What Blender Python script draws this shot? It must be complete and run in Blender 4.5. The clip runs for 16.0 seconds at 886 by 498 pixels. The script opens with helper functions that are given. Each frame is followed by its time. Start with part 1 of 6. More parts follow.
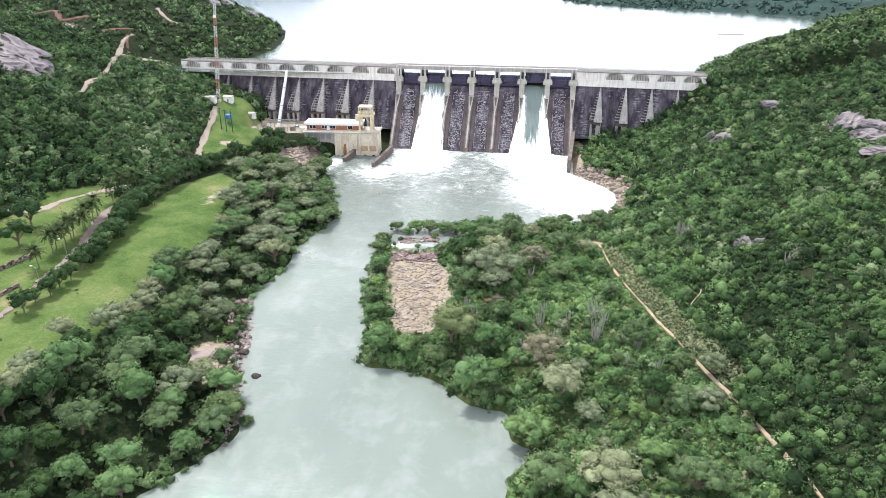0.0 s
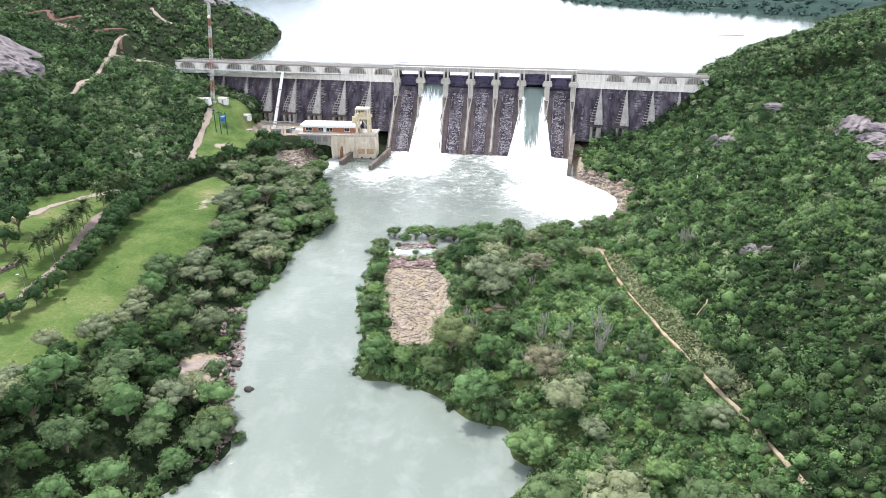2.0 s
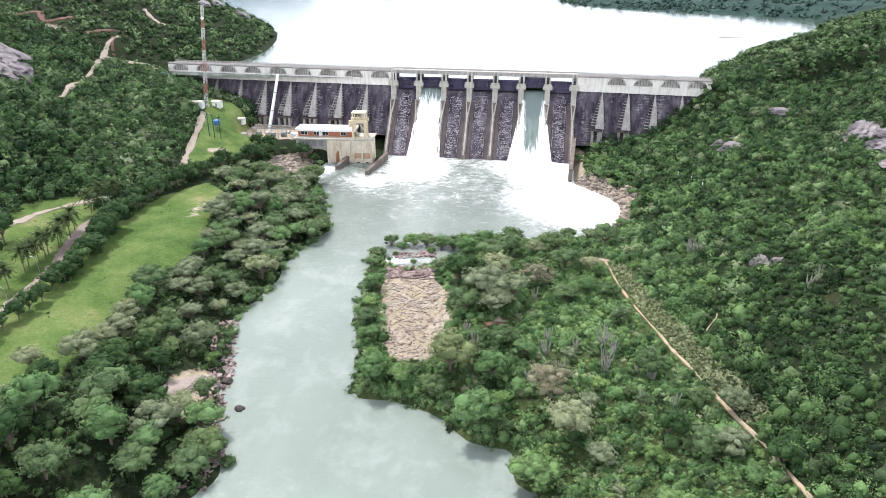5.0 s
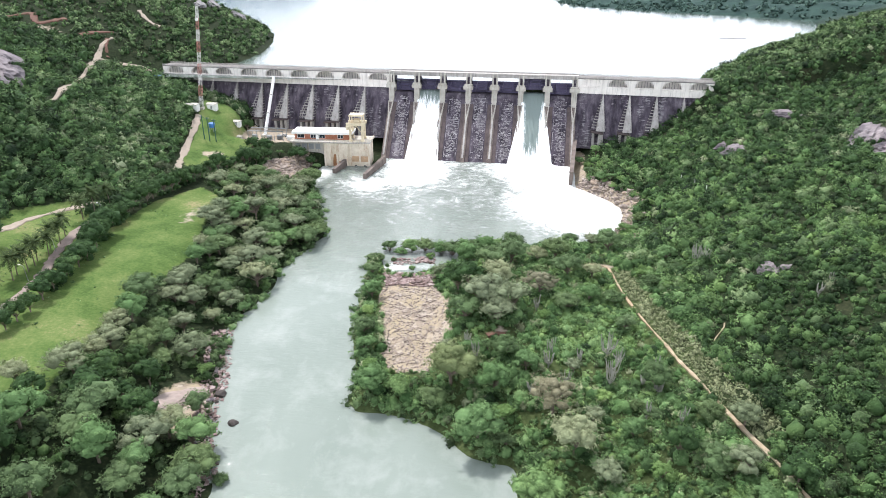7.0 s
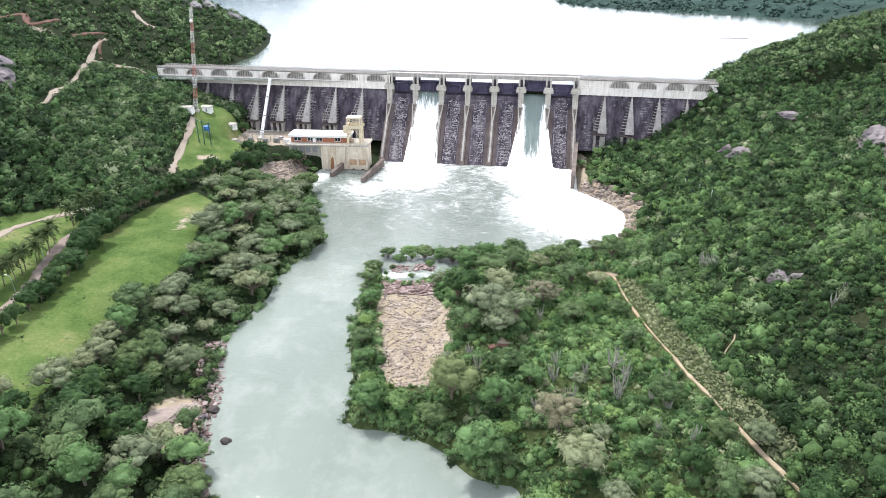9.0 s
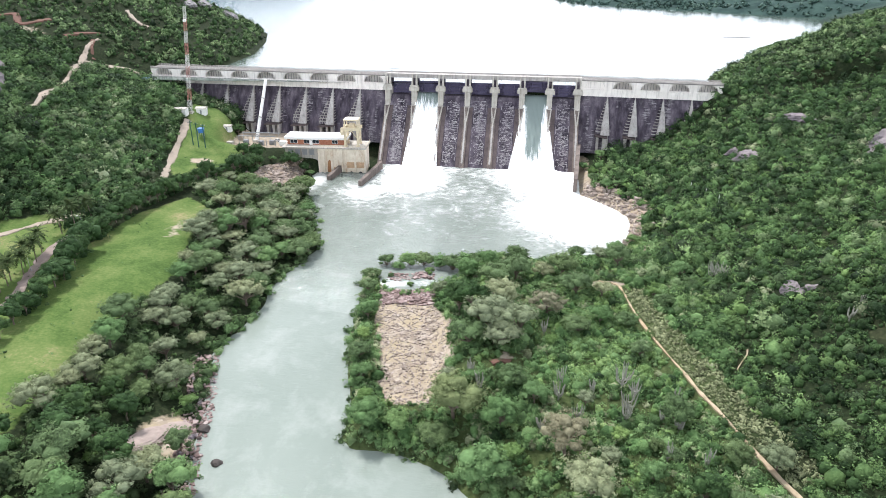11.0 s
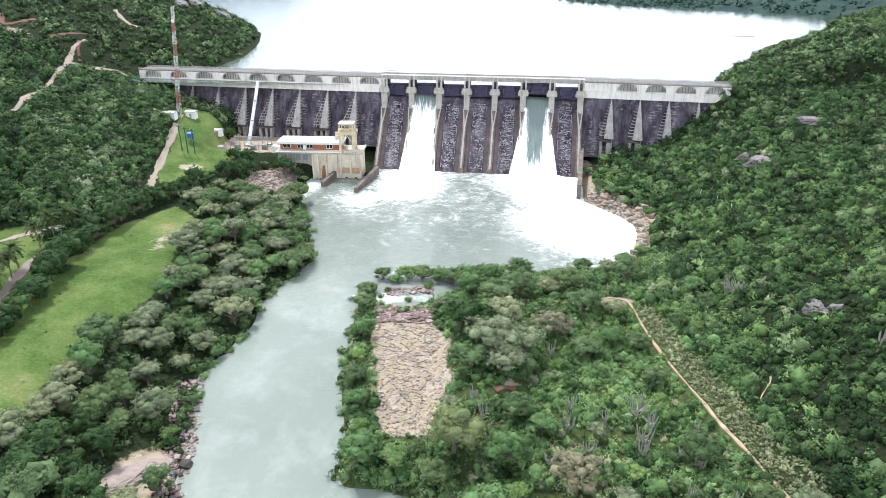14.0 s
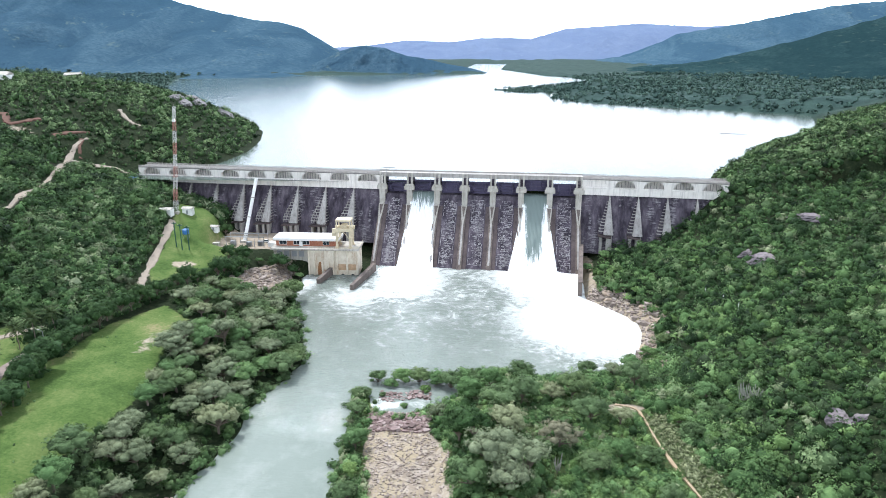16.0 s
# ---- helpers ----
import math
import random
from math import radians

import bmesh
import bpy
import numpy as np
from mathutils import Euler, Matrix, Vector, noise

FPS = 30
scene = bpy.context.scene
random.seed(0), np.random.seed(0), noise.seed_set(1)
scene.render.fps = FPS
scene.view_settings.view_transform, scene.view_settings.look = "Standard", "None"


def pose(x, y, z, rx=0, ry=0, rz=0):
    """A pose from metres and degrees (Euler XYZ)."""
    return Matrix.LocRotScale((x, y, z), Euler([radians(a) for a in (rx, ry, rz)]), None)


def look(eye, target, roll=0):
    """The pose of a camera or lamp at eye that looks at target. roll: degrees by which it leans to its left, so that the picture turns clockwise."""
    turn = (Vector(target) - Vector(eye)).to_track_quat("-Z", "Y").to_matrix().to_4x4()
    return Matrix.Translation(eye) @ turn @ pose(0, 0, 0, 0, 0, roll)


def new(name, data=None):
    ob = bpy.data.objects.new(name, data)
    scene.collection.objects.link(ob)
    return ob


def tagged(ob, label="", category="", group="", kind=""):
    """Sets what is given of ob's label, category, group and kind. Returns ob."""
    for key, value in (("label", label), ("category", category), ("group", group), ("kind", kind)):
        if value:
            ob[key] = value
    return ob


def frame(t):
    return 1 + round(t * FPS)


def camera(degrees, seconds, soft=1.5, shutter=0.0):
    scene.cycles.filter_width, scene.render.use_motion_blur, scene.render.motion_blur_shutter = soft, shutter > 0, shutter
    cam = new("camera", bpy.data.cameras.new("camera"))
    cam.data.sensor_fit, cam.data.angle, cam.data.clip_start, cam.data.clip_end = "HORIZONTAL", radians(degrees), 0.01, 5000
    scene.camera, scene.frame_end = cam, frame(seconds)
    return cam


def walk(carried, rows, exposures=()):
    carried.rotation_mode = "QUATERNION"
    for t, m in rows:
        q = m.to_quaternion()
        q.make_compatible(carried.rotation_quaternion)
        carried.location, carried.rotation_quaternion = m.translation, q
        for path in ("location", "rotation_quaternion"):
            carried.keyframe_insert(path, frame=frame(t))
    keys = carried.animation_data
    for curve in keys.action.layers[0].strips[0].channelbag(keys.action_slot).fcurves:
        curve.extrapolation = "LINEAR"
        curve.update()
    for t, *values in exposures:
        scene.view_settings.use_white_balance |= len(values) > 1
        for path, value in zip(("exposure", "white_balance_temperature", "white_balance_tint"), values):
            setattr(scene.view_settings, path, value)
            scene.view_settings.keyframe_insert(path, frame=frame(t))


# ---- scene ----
cam = camera(66.7, 16.0, soft=0.7)
PATH = [
    (0, (4.011, -411.569, 110.768), (3.848, -409.754, 109.943), -0.1),
    (0.5, (3.788, -409.858, 110.768), (3.628, -408.043, 109.943), -0.0),
    (1, (3.559, -408.28, 110.75), (3.401, -406.466, 109.924), 0.0),
    (1.5, (3.281, -406.699, 110.758), (3.124, -404.885, 109.932), 0.0),
    (2, (3.094, -405.244, 110.757), (2.938, -403.429, 109.931), 0.0),
    (2.5, (2.889, -403.816, 110.738), (2.734, -402.001, 109.912), 0.0),
    (3, (2.677, -402.442, 110.728), (2.524, -400.627, 109.903), 0.0),
    (3.5, (2.426, -401.129, 110.708), (2.274, -399.313, 109.883), 0.0),
    (4, (2.175, -399.791, 110.661), (2.025, -397.975, 109.836), 0.0),
    (4.2, (2.077, -399.239, 110.644), (1.927, -397.423, 109.819), 0.1),
    (6.5, (1.04, -392.845, 110.112), (0.897, -391.027, 109.291), 0.1),
    (7, (0.855, -391.316, 110.07), (0.713, -389.497, 109.248), 0.1),
    (7.5, (0.618, -389.734, 110.03), (0.477, -387.916, 109.209), 0.1),
    (8, (0.365, -388.105, 110.011), (0.226, -386.286, 109.19), 0.1),
    (8.5, (0.161, -386.399, 109.998), (0.022, -384.58, 109.176), 0.1),
    (9, (-0.107, -384.543, 110.007), (-0.245, -382.725, 109.184), 0.0),
    (11.5, (-1.45, -374.36, 110.159), (-1.583, -372.545, 109.329), 0.0),
    (12, (-1.748, -372.156, 110.171), (-1.88, -370.342, 109.34), 0.0),
    (12.5, (-2.052, -369.908, 110.126), (-2.183, -368.094, 109.295), 0.0),
    (13, (-2.304, -367.731, 110.049), (-2.433, -365.917, 109.216), -0.0),
    (13.5, (-2.538, -365.539, 109.97), (-2.666, -363.725, 109.137), -0.1),
    (14, (-2.693, -363.4, 109.907), (-2.82, -361.587, 109.073), -0.1),
    (14.5, (-2.799, -361.191, 109.878), (-2.926, -359.378, 109.043), -0.1),
    (15, (-2.896, -359.027, 109.883), (-3.024, -357.18, 109.125), -0.1),
    (15.5, (-2.94, -357.032, 109.882), (-3.068, -355.151, 109.216), -0.0),
    (16, (-2.995, -355.17, 109.877), (-3.124, -353.261, 109.296), -0.1),
]
# the clip's own camera darkens and cools its picture a little once the sky comes in
walk(cam, [(t, look(eye, target, roll)) for t, eye, target, roll in PATH],
     [(0, 0.02, 6200, 13.0), (12.5, 0.02, 6200, 12.5), (14.5, -0.02, 6000, 10.5), (16, -0.12, 5850, 9.5)])

# ---- world, sun, exposure ----
SUN_EL, SUN_AZ = radians(58), radians(-35)
world = bpy.data.worlds.new("sky")
scene.world = world
world.use_nodes = True
wn, wl = world.node_tree.nodes, world.node_tree.links
wn.clear()
sky = wn.new("ShaderNodeTexSky")
sky.sky_type, sky.sun_disc = "NISHITA", False
sky.sun_elevation, sky.sun_rotation = SUN_EL, SUN_AZ
sky.dust_density, sky.air_density = 4.0, 1.0
wco = wn.new("ShaderNodeTexCoord")
wmap = wn.new("ShaderNodeMapping")
wmap.inputs["Scale"].default_value = (1, 1, 2.2)
cloud = wn.new("ShaderNodeTexNoise")
cloud.inputs["Scale"].default_value, cloud.inputs["Detail"].default_value = 3.6, 7
cramp = wn.new("ShaderNodeValToRGB")
cramp.color_ramp.elements[0].position, cramp.color_ramp.elements[1].position = 0.40, 0.62
cramp.color_ramp.elements[0].color = (10.6, 11.1, 11.7, 1)
cramp.color_ramp.elements[1].color = (19.5, 20.5, 21.6, 1)
cramp.color_ramp.elements.new(0.74).color = (48.0, 48.5, 49.0, 1)
cmix = wn.new("ShaderNodeMix")
cmix.data_type = "RGBA"
cmix.inputs["Factor"].default_value = 0.86
wback = wn.new("ShaderNodeBackground")
wback.inputs["Strength"].default_value = 0.096
wout = wn.new("ShaderNodeOutputWorld")
wl.new(wco.outputs["Generated"], wmap.inputs["Vector"])
wl.new(wmap.outputs["Vector"], cloud.inputs["Vector"])
wl.new(cloud.outputs["Fac"], cramp.inputs["Fac"])
wl.new(sky.outputs["Color"], cmix.inputs["A"])
wsep = wn.new("ShaderNodeSeparateXYZ")
wl.new(wco.outputs["Generated"], wsep.inputs[0])
haze = wn.new("ShaderNodeMapRange")
haze.interpolation_type = "SMOOTHSTEP"
haze.inputs["From Min"].default_value, haze.inputs["From Max"].default_value = 0.0, 0.55
haze.inputs["To Min"].default_value, haze.inputs["To Max"].default_value = 2.7, 0.92
wl.new(wsep.outputs["Z"], haze.inputs["Value"])
whaze = wn.new("ShaderNodeVectorMath")
whaze.operation = "SCALE"
wl.new(cramp.outputs["Color"], whaze.inputs[0])
wl.new(haze.outputs["Result"], whaze.inputs["Scale"])
wl.new(whaze.outputs["Vector"], cmix.inputs["B"])
wl.new(cmix.outputs["Result"], wback.inputs["Color"])
wl.new(wback.outputs["Background"], wout.inputs["Surface"])

sun = new("sun", bpy.data.lights.new("sun", "SUN"))
sun.data.energy, sun.data.angle, sun.data.color = 5.0, radians(4), (1.0, 0.96, 0.9)
sun.matrix_world = look((math.sin(SUN_AZ) * math.cos(SUN_EL), math.cos(SUN_AZ) * math.cos(SUN_EL), math.sin(SUN_EL)), (0, 0, 0))
scene.view_settings.exposure = 0.0


# ---- materials ----
class Graph:
    """A small writer of node materials."""

    def __init__(self, name, rough=0.85, spec=0.3):
        self.mat = bpy.data.materials.new(name)
        self.mat.use_nodes = True
        self.tree = self.mat.node_tree
        self.bsdf = self.tree.nodes["Principled BSDF"]
        self.bsdf.inputs["Roughness"].default_value = rough
        self.bsdf.inputs["Specular IOR Level"].default_value = spec
        self.coord = self.add("ShaderNodeTexCoord").outputs["Object"]

    def add(self, kind):
        return self.tree.nodes.new(kind)

    def link(self, a, b):
        self.tree.links.new(a, b)

    def scaled(self, sx, sy, sz, source=None):
        m = self.add("ShaderNodeMapping")
        m.inputs["Scale"].default_value = (sx, sy, sz)
        self.link(source or self.coord, m.inputs["Vector"])
        return m.outputs["Vector"]

    def noise(self, scale, detail=5, rough=0.6, vec=None, distort=0.0):
        n = self.add("ShaderNodeTexNoise")
        n.inputs["Scale"].default_value, n.inputs["Detail"].default_value = scale, detail
        n.inputs["Roughness"].default_value, n.inputs["Distortion"].default_value = rough, distort
        self.link(vec or self.coord, n.inputs["Vector"])
        return n.outputs["Fac"]

    def cells(self, scale, vec=None, feature="F1", out="Color"):
        n = self.add("ShaderNodeTexVoronoi")
        n.feature = feature
        n.inputs["Scale"].default_value = scale
        self.link(vec or self.coord, n.inputs["Vector"])
        return n.outputs[out]

    def ramp(self, fac, *stops):
        r = self.add("ShaderNodeValToRGB")
        e = r.color_ramp.elements
        while len(e) < len(stops):
            e.new(0.5)
        for el, (p, c) in zip(e, stops):
            el.position = p
            el.color = (*c, 1) if isinstance(c, tuple) else (c, c, c, 1)
        self.link(fac, r.inputs["Fac"])
        return r.outputs["Color"]

    def mix(self, fac, a, b, how="MIX"):
        m = self.add("ShaderNodeMix")
        m.data_type, m.blend_type = "RGBA", how
        for key, v in (("Factor", fac), ("A", a), ("B", b)):
            if isinstance(v, (int, float)):
                if key == "Factor":
                    m.inputs[key].default_value = v
                else:
                    m.inputs[key].default_value = (v, v, v, 1)
            elif isinstance(v, tuple):
                m.inputs[key].default_value = (*v, 1)
            else:
                self.link(v, m.inputs[key])
        return m.outputs["Result"]

    def math(self, how, a, b=0.0):
        m = self.add("ShaderNodeMath")
        m.operation = how
        for k, v in enumerate((a, b)):
            if isinstance(v, (int, float)):
                m.inputs[k].default_value = v
            else:
                self.link(v, m.inputs[k])
        return m.outputs[0]

    def attr(self, name):
        a = self.add("ShaderNodeAttribute")
        a.attribute_name = name
        return a.outputs["Fac"]

    def axis(self, which):
        n = self.add("ShaderNodeSeparateXYZ")
        self.link(self.coord, n.inputs[0])
        return n.outputs[which]

    def island(self):
        return self.add("ShaderNodeNewGeometry").outputs["Random Per Island"]

    def which(self):
        return self.add("ShaderNodeObjectInfo").outputs["Random"]

    def bump(self, height, strength=0.4, distance=0.1):
        b = self.add("ShaderNodeBump")
        b.inputs["Strength"].default_value, b.inputs["Distance"].default_value = strength, distance
        self.link(height, b.inputs["Height"])
        self.link(b.outputs["Normal"], self.bsdf.inputs["Normal"])

    def color(self, c):
        if isinstance(c, tuple):
            self.bsdf.inputs["Base Color"].default_value = (*c, 1)
        else:
            self.link(c, self.bsdf.inputs["Base Color"])
        return self


def foliage_material(name, dark, mid, light, patch=0.25, gloss=0.08):
    g = Graph(name, rough=0.75, spec=gloss)
    sprays = g.noise(2.2, 4, 0.7)
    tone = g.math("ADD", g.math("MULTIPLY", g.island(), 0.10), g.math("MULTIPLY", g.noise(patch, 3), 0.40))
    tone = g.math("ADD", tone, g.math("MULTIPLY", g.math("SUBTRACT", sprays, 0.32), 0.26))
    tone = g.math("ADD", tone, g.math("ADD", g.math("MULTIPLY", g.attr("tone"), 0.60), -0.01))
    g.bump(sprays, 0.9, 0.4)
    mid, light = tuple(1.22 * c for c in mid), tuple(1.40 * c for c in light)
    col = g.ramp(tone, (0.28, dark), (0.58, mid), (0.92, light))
    shift = g.ramp(g.which(), (0.0, (0.82, 0.86, 0.84)), (0.5, (1.0, 1.0, 1.05)), (1.0, (1.24, 1.16, 1.12)))
    g.color(g.mix(1.0, col, shift, "MULTIPLY"))
    return g.mat


def plain_material(name, colour, rough=0.7, metal=0.0, wear=0.18, scale=0.8):
    g = Graph(name, rough=rough, spec=0.4)
    n = g.noise(scale, 6)
    low = tuple(c * (1 - wear) for c in colour)
    high = tuple(min(1, c * (1 + wear)) for c in colour)
    g.color(g.mix(g.noise(scale * 14, 3), g.ramp(n, (0.3, low), (0.7, high)), colour))
    g.bsdf.inputs["Metallic"].default_value = metal
    g.bump(g.noise(scale * 20, 3), 0.15, 0.03)
    return g.mat


def ground_material():
    g = Graph("hill_ground", rough=0.95, spec=0.1)
    fine, broad = g.noise(0.9, 6), g.noise(0.07, 4)
    # Near-black base tone: shade between the bushes is put into the ground colour.
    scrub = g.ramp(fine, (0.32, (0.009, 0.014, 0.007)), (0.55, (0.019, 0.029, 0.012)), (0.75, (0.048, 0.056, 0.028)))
    scrub = g.mix(g.ramp(broad, (0.58, 0.0), (0.75, 0.3)), scrub, (0.075, 0.066, 0.036))
    turf_tone = g.math("ADD", g.math("MULTIPLY", g.noise(0.06, 6), 0.62), g.math("MULTIPLY", g.noise(1.1, 7, 0.75), 0.38))
    turf = g.ramp(turf_tone, (0.36, (0.042, 0.080, 0.020)), (0.47, (0.080, 0.130, 0.034)), (0.56, (0.130, 0.170, 0.056)), (0.67, (0.26, 0.22, 0.12)))
    gravel = g.ramp(g.cells(0.75), (0.0, (0.18, 0.145, 0.11)), (0.45, (0.30, 0.25, 0.20)), (1.0, (0.42, 0.37, 0.31)))
    gravel = g.mix(g.ramp(g.noise(0.12, 4), (0.42, 0.0), (0.6, 0.8)), gravel, (0.36, 0.30, 0.20))
    dirt = g.ramp(g.noise(0.5, 6), (0.3, (0.26, 0.21, 0.16)), (0.7, (0.42, 0.365, 0.29)))
    ragged = g.math("MULTIPLY", g.math("SUBTRACT", g.noise(0.35, 5), 0.5), 0.9)

    def zone(name):
        return g.ramp(g.math("ADD", g.attr(name), ragged), (0.42, 0.0), (0.58, 1.0))

    scrub = g.mix(g.math("MULTIPLY", g.attr("meadow"), 0.6), scrub, g.ramp(fine, (0.3, (0.040, 0.062, 0.020)), (0.7, (0.115, 0.145, 0.055))))
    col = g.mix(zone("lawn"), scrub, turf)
    col = g.mix(zone("gravel"), col, gravel)
    col = g.mix(zone("dirt"), col, dirt)
    # Far woods beyond the dam: distance haze is tinted into this blue-green.
    hazy_woods = g.ramp(g.noise(0.045, 8, 0.7), (0.35, (0.018, 0.038, 0.035)), (0.65, (0.044, 0.078, 0.066)))
    g.color(g.mix(g.attr("hazy_woods"), col, hazy_woods))
    g.bump(g.noise(1.3, 6), 0.5, 0.4)
    return g.mat


M_GROUND = ground_material()
M_DIRT = Graph("trail_dirt", 0.95, 0.1)
M_DIRT.color(M_DIRT.mix(M_DIRT.ramp(M_DIRT.noise(0.045, 3), (0.42, 0.0), (0.6, 1.0)),
                        M_DIRT.ramp(M_DIRT.noise(0.7, 6), (0.3, (0.28, 0.22, 0.15)), (0.7, (0.44, 0.36, 0.26))),
                        M_DIRT.ramp(M_DIRT.noise(0.9, 6), (0.3, (0.29, 0.205, 0.135)), (0.7, (0.44, 0.335, 0.23)))))
M_DIRT.bump(M_DIRT.noise(1.5, 5), 0.5, 0.2)
M_DIRT = M_DIRT.mat


def river_material():
    """Silty pale-green water, churned white below the open spillway bays."""
    g = Graph("river_water", rough=0.07, spec=1.0)
    g.bsdf.inputs["IOR"].default_value = 1.33
    flow = g.scaled(1.0, 0.45, 1.0)
    silt = g.ramp(g.noise(0.035, 4, vec=flow), (0.3, (0.185, 0.220, 0.192)), (0.7, (0.225, 0.260, 0.230)))
    # Pale mottling: turbid boils, and cloud reflections painted into the water colour.
    boil_clouds = g.ramp(g.noise(0.085, 8, 0.68, vec=g.scaled(1.0, 0.8, 1.0), distort=0.25), (0.48, 0.0), (0.72, 0.5))
    silt = g.mix(boil_clouds, silt, (0.34, 0.365, 0.34))
    churn = g.noise(0.09, 8, 0.68, distort=1.4)
    fleck = g.noise(0.22, 8, 0.72, vec=g.scaled(1.0, 1.6, 1.0), distort=0.8)
    foam_fac = g.math("ADD", g.math("MULTIPLY", g.attr("foam"), 0.92), g.math("MULTIPLY", g.math("SUBTRACT", churn, 0.5), 1.1))
    foam_fac = g.math("ADD", foam_fac, g.math("MULTIPLY", g.math("SUBTRACT", fleck, 0.55), 0.9))
    foam = g.ramp(foam_fac, (0.34, 0.0), (0.64, 0.42), (1.0, 1.0))
    g.color(g.mix(foam, silt, (0.88, 0.90, 0.89)))
    g.link(g.ramp(foam, (0.0, 0.06), (1.0, 0.75)), g.bsdf.inputs["Roughness"])
    ripple = g.math("ADD", g.noise(0.36, 6, 0.62, vec=g.scaled(1.0, 2.4, 1.0), distort=0.4), g.math("MULTIPLY", g.noise(0.08, 3), 1.6))
    quick = g.ramp(g.math("DIVIDE", g.math("ADD", g.axis(1), 190.0), 95.0), (0.0, 0.06), (1.0, 1.0))
    g.bump(g.math("MULTIPLY", ripple, quick), 1.0, 1.7)
    return g.mat


def lake_material():
    g = Graph("lake_water", rough=0.11, spec=0.5)
    g.bsdf.inputs["IOR"].default_value = 1.33
    g.color(g.ramp(g.noise(0.01, 3), (0.3, (0.075, 0.105, 0.088)), (0.7, (0.095, 0.125, 0.108))))
    g.bump(g.noise(0.5, 5, vec=g.scaled(1, 1.5, 1)), 0.35, 0.26)
    return g.mat


def concrete_dark():
    """Old dam concrete blackened by moss, streaked and with lime leaking from the lifts."""
    g = Graph("weathered_dark_concrete", 0.9, 0.25)
    body = g.ramp(g.noise(0.16, 7, vec=g.scaled(1.6, 1.0, 0.5)), (0.34, (0.022, 0.018, 0.027)), (0.53, (0.080, 0.066, 0.086)), (0.72, (0.20, 0.175, 0.20)))
    lifts = g.noise(0.5, 6, 0.75, vec=g.scaled(0.55, 1.0, 2.6), distort=0.3)
    lime = g.ramp(g.math("MULTIPLY", lifts, g.noise(0.10, 3, vec=g.scaled(1.8, 1.0, 0.4))), (0.30, 0.0), (0.385, 0.7))
    streak = g.ramp(g.noise(0.9, 5, vec=g.scaled(1.0, 1.0, 0.05)), (0.5, 0.0), (0.72, 0.45))
    col = g.mix(streak, body, (0.13, 0.115, 0.125))
    g.color(g.mix(lime, col, (0.36, 0.34, 0.35)))
    g.bump(g.noise(1.5, 6), 0.4, 0.15)
    return g.mat


def concrete_pale(name, low, high, stain, streak=(1.4, 0.10), amount=0.8):
    g = Graph(name, 0.88, 0.3)
    body = g.ramp(g.noise(0.25, 7), (0.3, low), (0.7, high))
    runs = g.noise(0.7, 6, 0.7, vec=g.scaled(streak[0], streak[0], streak[1]))
    g.color(g.mix(g.ramp(runs, (0.50, 0.0), (0.75, amount)), body, stain))
    g.bump(g.noise(1.5, 6), 0.3, 0.08)
    return g.mat


def falling_water_material(name, clear):
    """Falling water: white where torn up, smooth grey-green where the sheet still holds."""
    g = Graph(name, 0.35, 0.5)
    strand = g.noise(1.1, 6, 0.7, vec=g.scaled(1.3, 0.1, 0.07))
    torn = g.math("ADD", g.attr("white"), g.math("MULTIPLY", g.math("SUBTRACT", strand, 0.5), clear))
    g.color(g.mix(g.ramp(torn, (0.40, 0.0), (0.62, 1.0)), (0.17, 0.215, 0.20), (0.92, 0.93, 0.93)))
    g.bump(strand, 0.7, 0.5)
    return g.mat


M_RIVER, M_LAKE = river_material(), lake_material()
M_DARK = concrete_dark()
M_PALE = concrete_pale("pale_concrete", (0.73, 0.68, 0.635), (0.87, 0.82, 0.77), (0.40, 0.36, 0.34))
M_GREY = concrete_pale("grey_concrete", (0.30, 0.28, 0.26), (0.44, 0.42, 0.39), (0.14, 0.12, 0.12))
M_WEB = concrete_pale("buttress_concrete", (0.30, 0.28, 0.265), (0.47, 0.445, 0.42), (0.13, 0.115, 0.115))
M_CREAM = concrete_pale("stained_cream_concrete", (0.60, 0.53, 0.42), (0.78, 0.71, 0.60), (0.38, 0.23, 0.12), (0.55, 0.22), 0.95)
M_BAND = concrete_pale("brown_chute_concrete", (0.070, 0.053, 0.052), (0.125, 0.098, 0.095), (0.035, 0.028, 0.032))
M_DECK = plain_material("worn_road_deck", (0.19, 0.175, 0.165), 0.95, wear=0.25, scale=0.5)
M_GATE = plain_material("dark_gate_paint", (0.105, 0.088, 0.165), 0.5, wear=0.3, scale=0.5)
M_SHADE = plain_material("opening_shade", (0.03, 0.028, 0.03), 0.9)
M_FALL = falling_water_material("torn_white_water", 1.6)
M_ROCK = Graph("granite", 0.85, 0.3)
M_ROCK.color(M_ROCK.mix(M_ROCK.ramp(M_ROCK.noise(0.5, 6, vec=M_ROCK.scaled(1, 1, 0.25)), (0.48, 0.0), (0.66, 0.85)),
                        M_ROCK.ramp(M_ROCK.noise(1.2, 7), (0.3, (0.10, 0.088, 0.10)), (0.7, (0.27, 0.235, 0.235))), (0.022, 0.020, 0.027)))
M_ROCK.bump(M_ROCK.noise(0.9, 7), 0.8, 0.5)
M_ROCK = M_ROCK.mat
M_REDSOIL = plain_material("red_soil", (0.125, 0.066, 0.048), 0.95, wear=0.4, scale=0.4)
M_BARK = plain_material("grey_bark", (0.16, 0.125, 0.10), 0.9, wear=0.35, scale=1.5)
M_LEAF = foliage_material("olive_leaves", (0.024, 0.038, 0.018), (0.096, 0.146, 0.062), (0.200, 0.262, 0.122))

